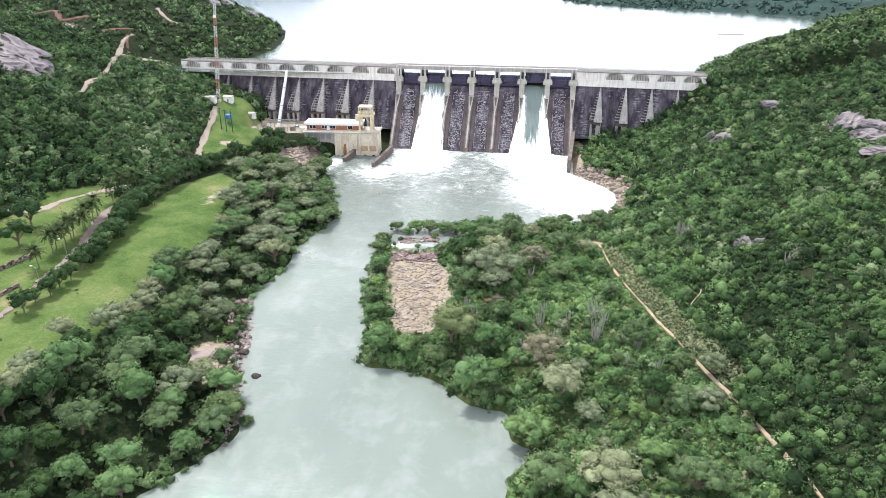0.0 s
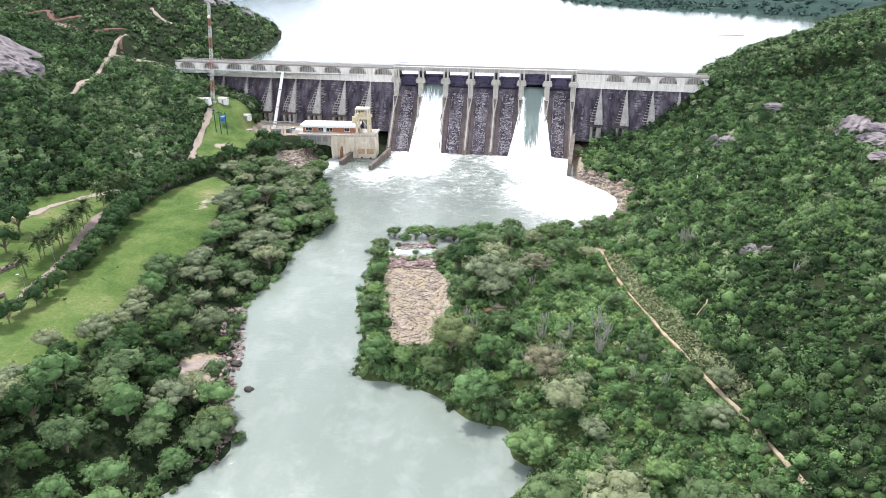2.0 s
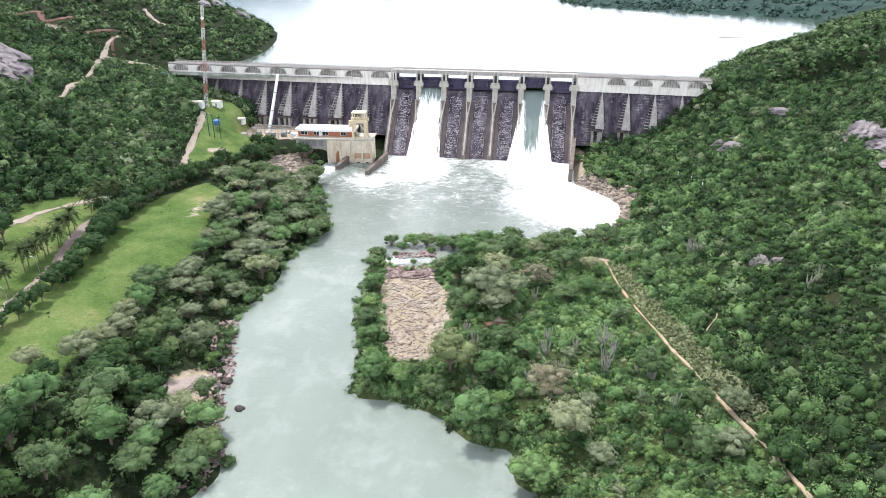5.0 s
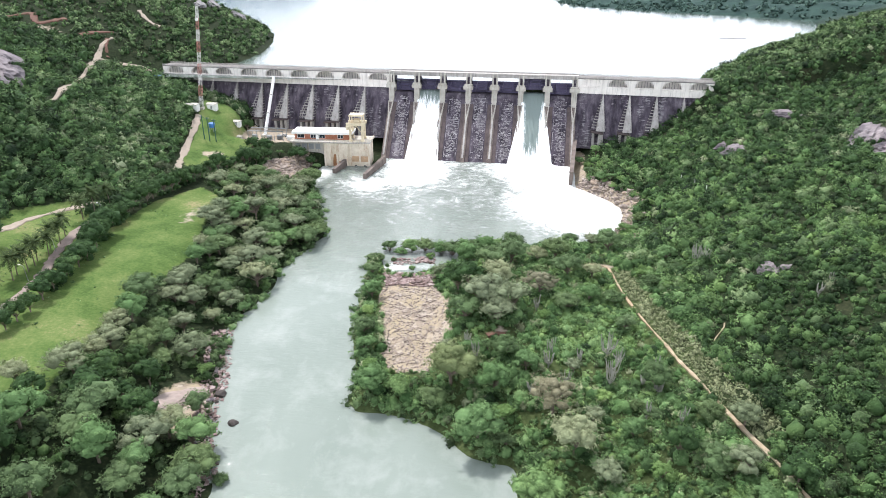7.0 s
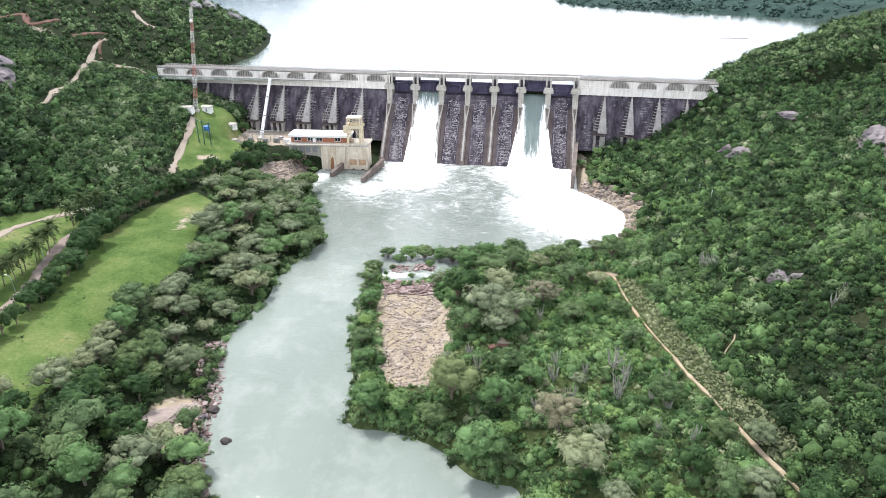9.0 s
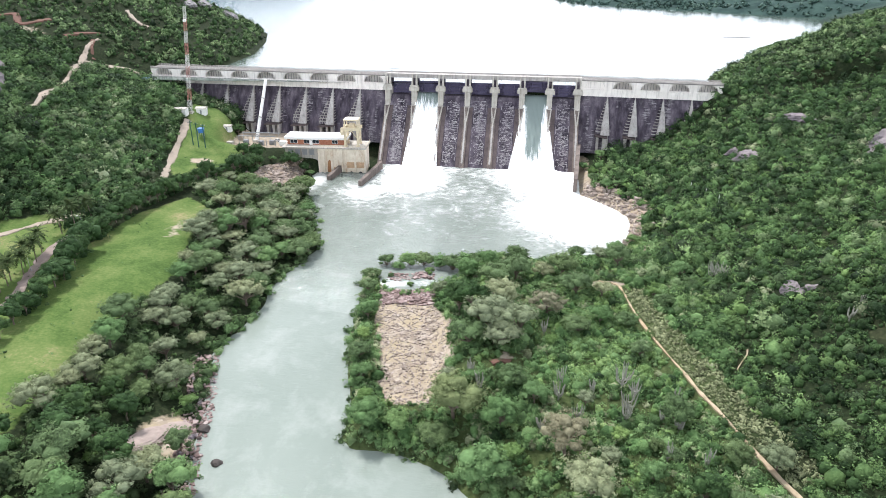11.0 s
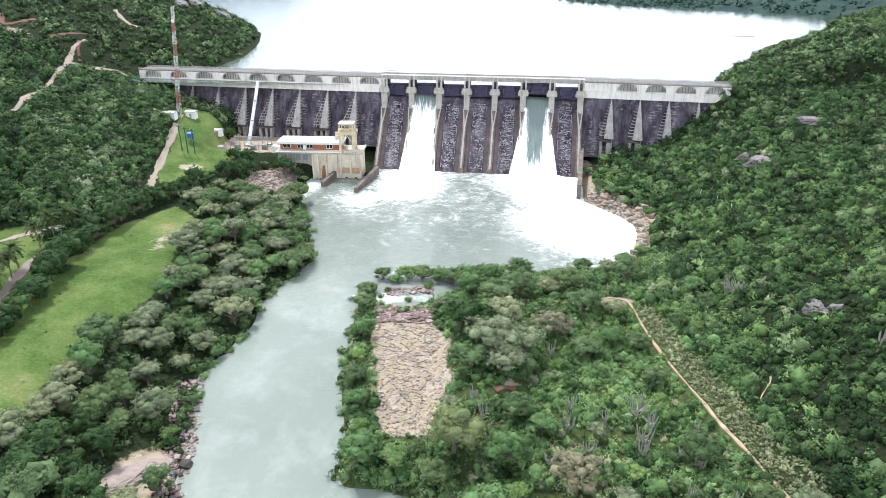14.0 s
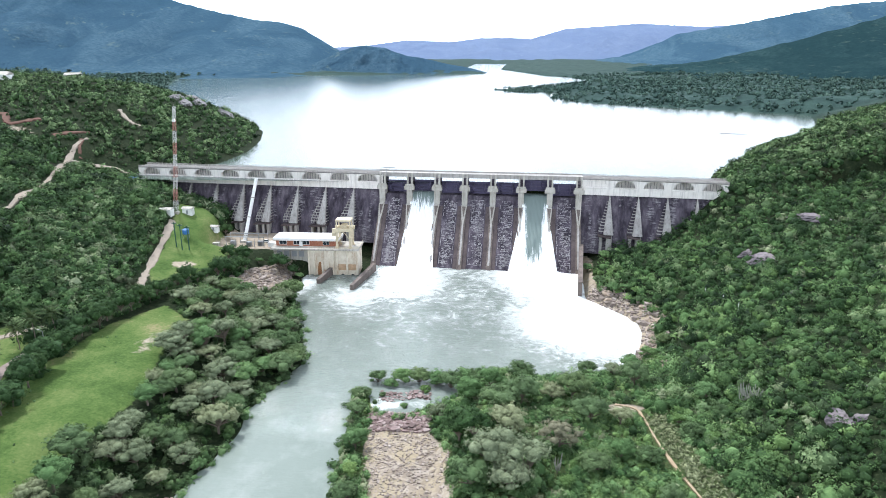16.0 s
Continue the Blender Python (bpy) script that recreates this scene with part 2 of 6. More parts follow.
M_LIME = concrete_pale("lime_crust", (0.24, 0.222, 0.23), (0.50, 0.475, 0.48), (0.10, 0.09, 0.095))
M_RIB = concrete_pale("stained_rib_concrete", (0.105, 0.085, 0.078), (0.22, 0.18, 0.155), (0.045, 0.037, 0.04))
M_GREYPALE = concrete_pale("worn_pale_concrete", (0.36, 0.335, 0.29), (0.54, 0.51, 0.46), (0.17, 0.145, 0.12))
M_FOAM = Graph("boiling_foam", 0.7, 0.3)
M_FOAM.color(M_FOAM.ramp(M_FOAM.noise(0.35, 7, 0.7), (0.3, (0.72, 0.77, 0.75)), (0.5, (0.93, 0.94, 0.94))))
M_FOAM.bump(M_FOAM.noise(0.6, 7, 0.7), 0.8, 0.6)
M_FOAM = M_FOAM.mat
M_WHITE = plain_material("white_paint", (0.80, 0.79, 0.77), 0.55, wear=0.10)
M_RED = plain_material("red_paint", (0.40, 0.19, 0.16), 0.7, wear=0.3)
M_MASTWHITE = plain_material("weathered_white_paint", (0.60, 0.59, 0.57), 0.7, wear=0.25)
M_BLUE = plain_material("blue_paint", (0.05, 0.16, 0.42), 0.45)
M_YELLOW = plain_material("faded_yellow_paint", (0.64, 0.55, 0.39), 0.6, wear=0.25)
M_STEEL = plain_material("grey_steel", (0.30, 0.31, 0.32), 0.5, metal=0.3)
M_GREENPAINT = plain_material("dark_green_paint", (0.03, 0.09, 0.07), 0.6)
M_RUST = plain_material("rust", (0.30, 0.15, 0.07), 0.9, wear=0.5)
M_RUSTED = plain_material("rust_streaked_cream_paint", (0.46, 0.31, 0.19), 0.85, wear=0.45, scale=0.5)
M_TYRE = plain_material("tyre_rubber", (0.02, 0.02, 0.02), 0.9)
M_GLASS = plain_material("dark_window_glass", (0.02, 0.03, 0.04), 0.08, wear=0.05)
M_BRICK = Graph("red_brick", 0.9, 0.2)
M_BRICK.color(M_BRICK.ramp(M_BRICK.noise(1.2, 6), (0.3, (0.30, 0.115, 0.065)), (0.7, (0.44, 0.20, 0.13))))
M_BRICK.bump(M_BRICK.noise(4.0, 4), 0.4, 0.05)
M_BRICK = M_BRICK.mat
M_LUSH = foliage_material("lush_green_leaves", (0.020, 0.038, 0.016), (0.078, 0.146, 0.052), (0.170, 0.258, 0.100))
M_GREYLEAF = foliage_material("grey_olive_leaves", (0.052, 0.064, 0.034), (0.175, 0.208, 0.118), (0.275, 0.31, 0.185))
M_DEEP = foliage_material("deep_green_leaves", (0.0075, 0.0175, 0.0070), (0.036, 0.072, 0.024), (0.098, 0.160, 0.056), gloss=0.12)
M_LIMELEAF = foliage_material("bright_lime_leaves", (0.065, 0.112, 0.034), (0.132, 0.212, 0.068), (0.235, 0.33, 0.13))
M_DRYLEAF = foliage_material("dry_brownish_twigs", (0.08, 0.082, 0.052), (0.155, 0.155, 0.10), (0.235, 0.235, 0.155))
M_FEATHER = foliage_material("feathery_pale_leaves", (0.070, 0.086, 0.036), (0.155, 0.186, 0.082), (0.225, 0.26, 0.120))
M_CACTUS = plain_material("grey_green_cactus", (0.27, 0.265, 0.23), 0.8, wear=0.3)
M_ROAD = plain_material("pale_road_dirt", (0.31, 0.26, 0.21), 0.95, wear=0.22, scale=0.5)
M_ASPHALT = plain_material("worn_lane", (0.25, 0.20, 0.175), 0.95, wear=0.25, scale=0.4)

# The bluish cast of these far leaves is haze put into the colour.
M_FARLEAF = foliage_material("hazy_far_bushland", (0.022, 0.046, 0.038), (0.048, 0.086, 0.068), (0.085, 0.130, 0.098), patch=0.04)


def stone_material(name, *colours):
    g = Graph(name, 0.9, 0.25)
    n = len(colours)
    col = g.ramp(g.island(), *[(k / (n - 1), c) for k, c in enumerate(colours)])
    g.color(g.mix(g.ramp(g.noise(1.8, 5), (0.35, 0.3), (0.65, 0.0)), col, (0.10, 0.085, 0.07)))
    g.bump(g.noise(2.5, 5), 0.5, 0.15)
    return g.mat


M_STONES = stone_material("mixed_stones", (0.20, 0.165, 0.145), (0.25, 0.205, 0.175), (0.34, 0.28, 0.24), (0.46, 0.40, 0.36))
M_REDSTONES = stone_material("reddish_stones", (0.11, 0.08, 0.075), (0.21, 0.145, 0.135), (0.29, 0.21, 0.20), (0.40, 0.33, 0.31))
M_PALEROCK = stone_material("tawny_rock", (0.24, 0.18, 0.135), (0.36, 0.285, 0.22))
M_GREYROCK = stone_material("pale_grey_granite", (0.24, 0.23, 0.235), (0.34, 0.325, 0.325))
M_WETROCK = stone_material("wet_black_rock", (0.030, 0.026, 0.026), (0.06, 0.052, 0.050))
M_SLAB = stone_material("pinkish_granite", (0.34, 0.275, 0.245), (0.39, 0.325, 0.29))
M_FRESH = foliage_material("fresh_green_leaves", (0.034, 0.058, 0.024), (0.108, 0.185, 0.070), (0.225, 0.315, 0.135))
M_PALM = foliage_material("palm_fronds", (0.040, 0.062, 0.022), (0.115, 0.155, 0.055), (0.22, 0.25, 0.11))


# ---- shapes ----
def part(name, bm, material, parent=None, label=""):
    me = bpy.data.meshes.new(name)
    bm.to_mesh(me)
    bm.free()
    me.materials.append(material)
    ob = new(name, me)
    if parent is not None:
        ob.parent = parent
    if label:
        ob["label"] = label
    return ob


def thing(name, label, category, at=None, group="", kind=""):
    ob = new(name)
    ob.empty_display_size = 0.5
    if at is not None:
        ob.matrix_basis = at
    return tagged(ob, label, category, group, kind)


def box(bm, x0, x1, y0, y1, z0, z1, bevel=0.0):
    vs = [bm.verts.new((x, y, z)) for z in (z0, z1) for y in (y0, y1) for x in (x0, x1)]
    fs = [bm.faces.new([vs[i] for i in f]) for f in ((0, 2, 3, 1), (4, 5, 7, 6), (0, 1, 5, 4), (2, 6, 7, 3), (0, 4, 6, 2), (1, 3, 7, 5))]
    if bevel:
        es = list({e for f in fs for e in f.edges})
        bmesh.ops.bevel(bm, geom=es, offset=bevel, segments=1, affect="EDGES")
    return bm


def prism(bm, outline, axis, a, b):
    """A prism over an outline of 2D points, from a to b along the axis ('x': outline in y, z; 'y': in x, z; 'z': in x, y)."""
    def at(p, s):
        return {"x": (s, p[0], p[1]), "y": (p[0], s, p[1]), "z": (p[0], p[1], s)}[axis]
    lo = [bm.verts.new(at(p, a)) for p in outline]
    hi = [bm.verts.new(at(p, b)) for p in outline]
    n = len(outline)
    bm.faces.new(lo)
    bm.faces.new(hi[::-1])
    for i in range(n):
        j = (i + 1) % n
        bm.faces.new((lo[j], lo[i], hi[i], hi[j]))
    bmesh.ops.recalc_face_normals(bm, faces=bm.faces[:])
    return bm


def tube(bm, p, q, r0, r1, sides=7):
    p, q = Vector(p), Vector(q)
    turn = (q - p).to_track_quat("Z", "Y").to_matrix()
    rings = []
    for c, r in ((p, r0), (q, r1)):
        rings.append([bm.verts.new(c + turn @ Vector((r * math.cos(a), r * math.sin(a), 0))) for a in [2 * math.pi * k / sides for k in range(sides)]])
    for k in range(sides):
        m = (k + 1) % sides
        bm.faces.new((rings[0][k], rings[0][m], rings[1][m], rings[1][k]))
    bm.faces.new(rings[0][::-1])
    bm.faces.new(rings[1])
    return bm


def mesh_from(name, verts, faces, material, attributes=None):
    me = bpy.data.meshes.new(name)
    me.from_pydata(verts, [], faces)
    me.materials.append(material)
    for key, values in (attributes or {}).items():
        me.attributes.new(key, "FLOAT", "POINT").data.foreach_set("value", np.asarray(values, dtype=np.float32))
    me.update()
    return me


# ---- the lie of the land ----
RIVER = np.array([(-80, -460), (-76, -330), (-75, -308), (-66, -297), (-58.5, -286), (-60, -278), (-66, -268), (-69.5, -252), (-72.5, -238), (-76, -228),
                  (-80.5, -216), (-79, -208), (-75.5, -195), (-75, -183), (-76, -167), (-70, -152), (-67.5, -134), (-76, -108), (-86, -84), (-92, -62), (-92, -40), (-64, -38),
                  (-60, -20), (45, -18), (39.5, -64.5), (50, -77), (60, -93), (59.5, -106), (56, -118), (49, -134), (38, -142), (27, -144), (15, -148), (2, -147), (-5, -152),
                  (-14, -161), (-19, -169), (-31, -172.5), (-37, -173), (-39.5, -160), (-45, -159), (-44.5, -173), (-43, -189), (-42.3, -204), (-40.5, -217), (-37.5, -228),
                  (-35, -238), (-35.5, -252), (-23, -252), (-16, -254.5), (-8, -259.5), (-4, -265.5), (1, -268), (9, -268.5), (8, -276), (9, -280.5), (15.5, -283), (12, -287.5),
                  (7.5, -294), (8.5, -310), (8, -340), (14, -460)], float)
LAKE = np.array([(-204, 22), (-186, 35), (-173, 60), (-171, 104), (-182, 165), (-199, 223), (-213, 246), (-262, 290), (-380, 480), (-575, 836), (-700, 1150),
                 (-490, 1300), (-385, 1370), (-158, 1400), (-10, 1440), (-80, 1735), (-60, 2300), (60, 2300), (28, 1748), (120, 1330), (190, 1190), (215, 1010), (130, 960),
                 (2, 787), (40, 740), (120, 720), (72, 640), (110, 542), (160, 495), (272, 434), (334, 388), (300, 297), (247, 210), (189, 145), (122, 31), (117, -8)], float)


def shore_distance(x, y, poly):
    """Metres to the shoreline: positive on land, negative on the water."""
    best = np.full(x.shape, 1e9)
    inside = np.zeros(x.shape, bool)
    for (ax, ay), (bx, by) in zip(poly, np.roll(poly, -1, axis=0)):
        ux, uy = bx - ax, by - ay
        s = np.clip(((x - ax) * ux + (y - ay) * uy) / (ux * ux + uy * uy), 0, 1)
        best = np.minimum(best, np.hypot(x - ax - s * ux, y - ay - s * uy))
        if ay != by:
            inside ^= ((ay > y) != (by > y)) & (x < (bx - ax) * (y - ay) / (by - ay) + ax)
    return np.where(inside, -best, best)


def step(a, b, v):
    s = np.clip((v - a) / (b - a), 0, 1)
    return s * s * (3 - 2 * s)


def soft(v, w):
    return w * np.logaddexp(0, v / w)


def waves(x, y, size, seed):
    """Smooth unevenness between about -1 and 1."""
    out = np.zeros(np.shape(x))
    r = np.random.RandomState(seed)
    for k in range(9):
        a, f, p = r.uniform(0, 6.3), r.uniform(0.6, 2.2) * 2 * math.pi / size, r.uniform(0, 6.3)
        out = out + np.sin((x * math.cos(a) + y * math.sin(a)) * f + p) / 3.4
    return out


def rounded(poly):
    """The shoreline with its corners worn off, but for those at the masonry."""
    out = []
    for p, q in zip(poly, np.roll(poly, -1, axis=0)):
        out += [p] if max(p[1], q[1]) > -61 else [0.72 * p + 0.28 * q, 0.28 * p + 0.72 * q]
    return np.array(out)


RIVER = rounded(RIVER)
LAKE_Z, CREST_Z = 38.0, 43.8


def dam_line(x):
    """Where the downstream edge of the crest runs."""
    return np.interp(x, [-205, -61, 46, 120], [18.7, 3.7, -3.8, -13.5])


def land(x, y):
    """Height of the ground."""
    x, y = np.asarray(x, float), np.asarray(y, float)
    d = shore_distance(x, y, RIVER)
    # left bank, lawn terrace, knoll of the mast, left hill
    toe = np.interp(y, [-320, -250, -165, -126, -97, -60, -15, 10], [-176, -172, -182, -152, -149, -156, -166, -166])
    left = 12.5 * step(0, 48, d) + 1.5 * step(50, 90, d)
    left = left + 12.0 * np.exp(-((x + 168) ** 2 + (y + 14) ** 2) / (2 * 24 ** 2))
    s = soft(toe - x, 6)
    left = left + 90 * (1 - np.exp(-0.58 * s / 90)) + waves(x, y, 60, 3) * 2.2 * step(10, 60, s)
    yard = step(-150, -140, x) * step(-88, -94, x) * step(-44, -36, y)
    left = left * (1 - yard) + 9.5 * yard
    # right bank, spit, right hill
    toe = np.interp(y, [-320, -285, -250, -205, -150, -100, -60, -20, 10], [46, 50, 55, 57, 66, 74, 76, 80, 80])
    flat = step(-60, -52, x) * step(-4, -17, x) * step(-246, -232, y) * step(-132, -138, y)
    right = 12.0 * (1 - np.exp(-np.maximum(d, 0) / 17)) * (1 - flat) + flat * (1.9 * step(-160, -176, y) + 0.35 * waves(x, y, 9, 17) + 0.1) * (1 - np.exp(-np.maximum(d, 0) / 4))
    s = soft(x - toe, 6)
    right = right + 64 * (1 - np.exp(-0.47 * s / 64)) + waves(x, y, 55, 8) * 2.0 * step(8, 50, s)
    right = right + 15 * np.exp(-((x - 126) / 24) ** 2 - ((y + 2) / 26) ** 2)
    south = np.where(x < -5, left, right)
    south = np.where(x > 35, right, south)
    mid = (x >= -60) & (x <= 35)
    south = np.where(mid, np.where(y < -130, right, 0.0), south)
    south = np.where(d < 0, np.maximum(-3.0, 0.4 * d), south)
    # north of the dam
    e = shore_distance(x, y, LAKE)
    rise = np.where(x < 0, np.interp(y, [0, 60, 170, 400], [0.28, 0.5, 0.85, 0.5]), 0.36)
    top = np.where(x < 0, 50.0, 42.0) * np.interp(y, [0, 400, 800], [1, 1, 0.14])
    north = LAKE_Z - 0.3 + top * (1 - np.exp(-rise * np.maximum(e, 0) / top)) + waves(x, y, 90, 5) * 2.5 * step(5, 60, e)
    spit = step(0, 40, x) * step(420, 500, y) * step(1300, 1200, y)
    north = north * (1 - spit) + spit * (LAKE_Z + 8 * step(0, 90, e) + waves(x, y, 120, 2) * 3 * step(0, 60, e) - 0.2)
    north = np.where(e < 0, np.maximum(LAKE_Z - 4, LAKE_Z + 0.3 * e), north)
    dam = dam_line(x)
    w = step(dam + 2, dam + 8, y)
    return south * (1 - w) + north * w


def spaced(marks):
    """Grid lines from (start, step) marks up to the last start."""
    out = []
    for (a, s), (b, _) in zip(marks, marks[1:]):
        out += list(np.linspace(a, b, max(1, round((b - a) / s)), endpoint=False))
    return np.array(out + [marks[-1][0]])


def sheet(name, xs, ys, height, material, attributes=None):
    gx, gy = np.meshgrid(xs, ys)
    z = height(gx, gy)
    verts = np.stack([gx.ravel(), gy.ravel(), z.ravel()], 1)
    n, m = len(ys), len(xs)
    i = (np.arange(n - 1)[:, None] * m + np.arange(m - 1)[None, :]).ravel()
    faces = np.stack([i, i + 1, i + m + 1, i + m], 1)
    me = mesh_from(name, verts.tolist(), faces.tolist(), material, {k: f(gx, gy).ravel() for k, f in (attributes or {}).items()})
    me.polygons.foreach_set("use_smooth", np.ones(len(faces), bool))
    return me


LAWN = np.array([(-128, -118), (-113, -130), (-112, -150), (-106, -182), (-112, -222), (-106, -262), (-112, -285), (-140, -290), (-137, -240), (-144, -186), (-139, -140)], float)
KNOLL = np.array([(-136, -22), (-128, -44), (-132, -80), (-143, -96), (-152, -84), (-160, -40), (-168, -14), (-158, -6)], float)
PALMS = np.array([(-136, -280), (-138, -250), (-141, -225), (-145, -196), (-152, -160), (-168, -148), (-184, -164), (-180, -200), (-174, -270)], float)


def zone_lawn(x, y):
    near = np.minimum(np.minimum(shore_distance(x, y, LAWN), shore_distance(x, y, KNOLL)), shore_distance(x, y, PALMS))
    return np.clip(0.5 - near / 6, 0, 1)


def zone_gravel(x, y):
    d = shore_distance(x, y, RIVER)
    west = np.interp(y, [-240, -225, -206, -192, -178], [-26, -30, -33.5, -35.5, -38]) + 0.8 * np.sin(y / 5)
    east = np.interp(y, [-240, -228, -217, -204, -192, -176], [-15, -11.5, -10.5, -11.5, -15, -19.5]) + 1.2 * np.sin(y / 4)
    strip = step(-1.5, 1.5, x - west) * step(1.5, -1.5, x - east) * step(-243, -236, y) * step(-150, -160, y)
    scree = np.exp(-((x + 109 - 0.25 * (y + 62)) / 9) ** 2 - ((y + 61) / 21) ** 2) * 1.4
    slab = np.exp(-((x + 78) / 7) ** 2 - ((y + 254) / 12) ** 2) * 1.1
    cove = step(9, 2, np.abs(d)) * step(30, 44, x) * step(-150, -140, y)
    return np.clip(strip + scree + slab + cove, 0, 1)


def zone_dirt(x, y):
    yard = step(-146, -140, x) * step(-90, -98, x) * step(-34, -28, y) * step(2, -2, y)
    pad = np.exp(-((x - 36) / 7) ** 2 - ((y + 182) / 3) ** 2)
    bare = 0.9 * np.exp(-((x + 286) / 14) ** 2 - ((y - 30) / 7) ** 2) + np.exp(-((x + 142) / 6) ** 2 - ((y + 70) / 5) ** 2) + np.exp(-((x + 118) / 6) ** 2 - ((y + 150) / 16) ** 2) * 0.55
    return np.clip(yard + pad + bare + 0.9 * np.exp(-((x - 4.5) / 3) ** 2 - ((y + 225) / 2) ** 2), 0, 1)


XS = spaced([(-4600, 400), (-1800, 120), (-700, 25), (-420, 6), (-260, 2.2), (180, 6), (420, 25), (900, 120), (2000, 400), (4600, 400)])
YS = spaced([(-1400, 200), (-460, 30), (-340, 2.2), (20, 5), (300, 14), (900, 60), (2300, 250), (4500, 250)])
ground = tagged(new("ground", sheet("ground", XS, YS, land, M_GROUND, {"lawn": zone_lawn, "gravel": zone_gravel, "dirt": zone_dirt, "meadow": lambda x, y: step(-50, -44, x) * step(62, 50, x) * step(-138, -150, y), "hazy_woods": lambda x, y: step(280, 420, y)})),
                "green scrubby hills, lawn terrace and stony river banks", "ground", kind="structure")


def foam_amount(x, y):
    a = 0.95 * step(-8, 30, x + 0.12 * (y + 60) + 4 * np.sin(y / 9)) * step(-160, -108, y) + 1.0 * np.exp(-((x + 42) / 13) ** 2) * step(-80, -48, y)
    b = 0.45 * np.exp(-((x + 66) / 14) ** 2 - ((y + 72) / 16) ** 2)
    c = 0.47 * step(-185, -70, y) * np.exp(-((x + 25) / 60) ** 2)
    e = 0.75 * np.exp(-((x + 90) / 6) ** 2 - ((y + 55) / 14) ** 2)
    w = 1.0 * np.exp(-((x + 35) / 6) ** 2 - ((y + 167) / 4) ** 2) + 0.7 * np.exp(-((x + 22) / 5) ** 2 - ((y + 163) / 4) ** 2)
    return np.clip(a + b + c + e + w, 0, 1.1) + 0.09


river = tagged(new("water", sheet("river", spaced([(-110, 3), (80, 3)]), spaced([(-460, 6), (-160, 3), (-12, 3)]), lambda x, y: waves(x, y, 14, 4) * 0.12 * step(-140, -40, y), M_RIVER, {"foam": foam_amount})),
               "silty pale green river with churning white foam", "river", kind="structure")
lake = tagged(new("water", sheet("lake", spaced([(-900, 200), (500, 200)]), spaced([(5, 200), (2400, 200)]), lambda x, y: x * 0 + LAKE_Z, M_LAKE)),
              "still reservoir reflecting the white sky", "lake", kind="structure")


# ---- the far mountains ----
def far_material(name, low, high, wood):
    """Wooded slopes far off: dark gullies, paler clearings, a grain of treetops; haze tints the base colours."""
    g = Graph(name, 1.0, 0.0)
    tops = g.noise(0.09, 8, 0.75)
    slopes = g.noise(0.006, 6, 0.6, vec=g.scaled(1.0, 0.5, 1.0), distort=0.8)
    col = g.ramp(tops, (0.32, low), (0.68, high))
    col = g.mix(g.ramp(slopes, (0.42, 0.75), (0.60, 0.0)), col, low)
    clear = g.ramp(g.math("MULTIPLY", g.noise(0.011, 6, 0.7), g.noise(0.05, 5)), (0.33, 0.0), (0.40, 0.6))
    g.color(g.mix(clear, col, wood))
    g.bump(g.math("ADD", tops, g.math("MULTIPLY", slopes, 3.0)), 0.9, 16)
    return g.mat


# Bluer and paler with distance: the haze is mixed into these base colours.
M_SHOULDER = far_material("hazy_wooded_slope", (0.022, 0.052, 0.060), (0.062, 0.112, 0.112), (0.105, 0.145, 0.120))
M_FARGREEN = far_material("hazy_wooded_mountain", (0.052, 0.108, 0.165), (0.125, 0.205, 0.265), (0.18, 0.245, 0.235))
M_FARBLUE = far_material("haze_blue_mountain", (0.17, 0.225, 0.355), (0.23, 0.29, 0.42), (0.26, 0.32, 0.43))


def mountain(label, ridge, y0, front, back, material, seed, grain=1.0):
    """A range whose skyline at y0 follows the ridge, given as (x, z), falling to the plain in front and behind."""
    rx, rz = zip(*ridge)
    xs = np.linspace(rx[0], rx[-1], 190)
    ys = np.concatenate([np.linspace(y0 - front, y0, 60, endpoint=False), np.linspace(y0, y0 + back, 12)])

    def height(x, y):
        k = np.where(y < y0, (y - y0 + front) / front, 1 - (y - y0) / back)
        top = np.interp(x, rx, rz) - 34
        spur = 1 + 0.34 * waves(x, y * 0.3, front * 0.42, seed) * (1 - k) + 0.20 * waves(x, y * 0.5, front * 0.14, seed + 1) * (1 - k)
        return 34 + top * np.clip(k ** 1.25 * spur, 0, 1.0) + waves(x, y, 90, seed + 2) * 2.0 * grain * k
    return tagged(new("backdrop", sheet("mountain", xs, ys, height, material)), label, "mountain", kind="structure")


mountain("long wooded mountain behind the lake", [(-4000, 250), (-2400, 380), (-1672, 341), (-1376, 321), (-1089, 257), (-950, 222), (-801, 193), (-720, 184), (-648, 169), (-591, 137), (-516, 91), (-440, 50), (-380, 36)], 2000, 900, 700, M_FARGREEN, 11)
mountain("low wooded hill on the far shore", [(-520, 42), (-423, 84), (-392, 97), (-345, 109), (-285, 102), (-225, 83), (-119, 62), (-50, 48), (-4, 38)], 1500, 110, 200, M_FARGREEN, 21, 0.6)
mountain("haze-blue mountains at the end of the valley", [(-1500, 60), (-736, 109), (-522, 136), (-240, 125), (-66, 148), (108, 148), (246, 141), (450, 200), (888, 228), (1291, 210), (1700, 230), (2200, 200)], 4000, 1300, 500, M_FARBLUE, 31)
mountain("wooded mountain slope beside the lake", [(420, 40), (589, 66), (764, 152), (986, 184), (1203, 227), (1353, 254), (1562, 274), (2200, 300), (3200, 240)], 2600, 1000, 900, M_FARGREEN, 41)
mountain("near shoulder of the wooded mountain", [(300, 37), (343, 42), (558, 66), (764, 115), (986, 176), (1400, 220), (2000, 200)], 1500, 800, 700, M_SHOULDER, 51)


# ---- the dam ----


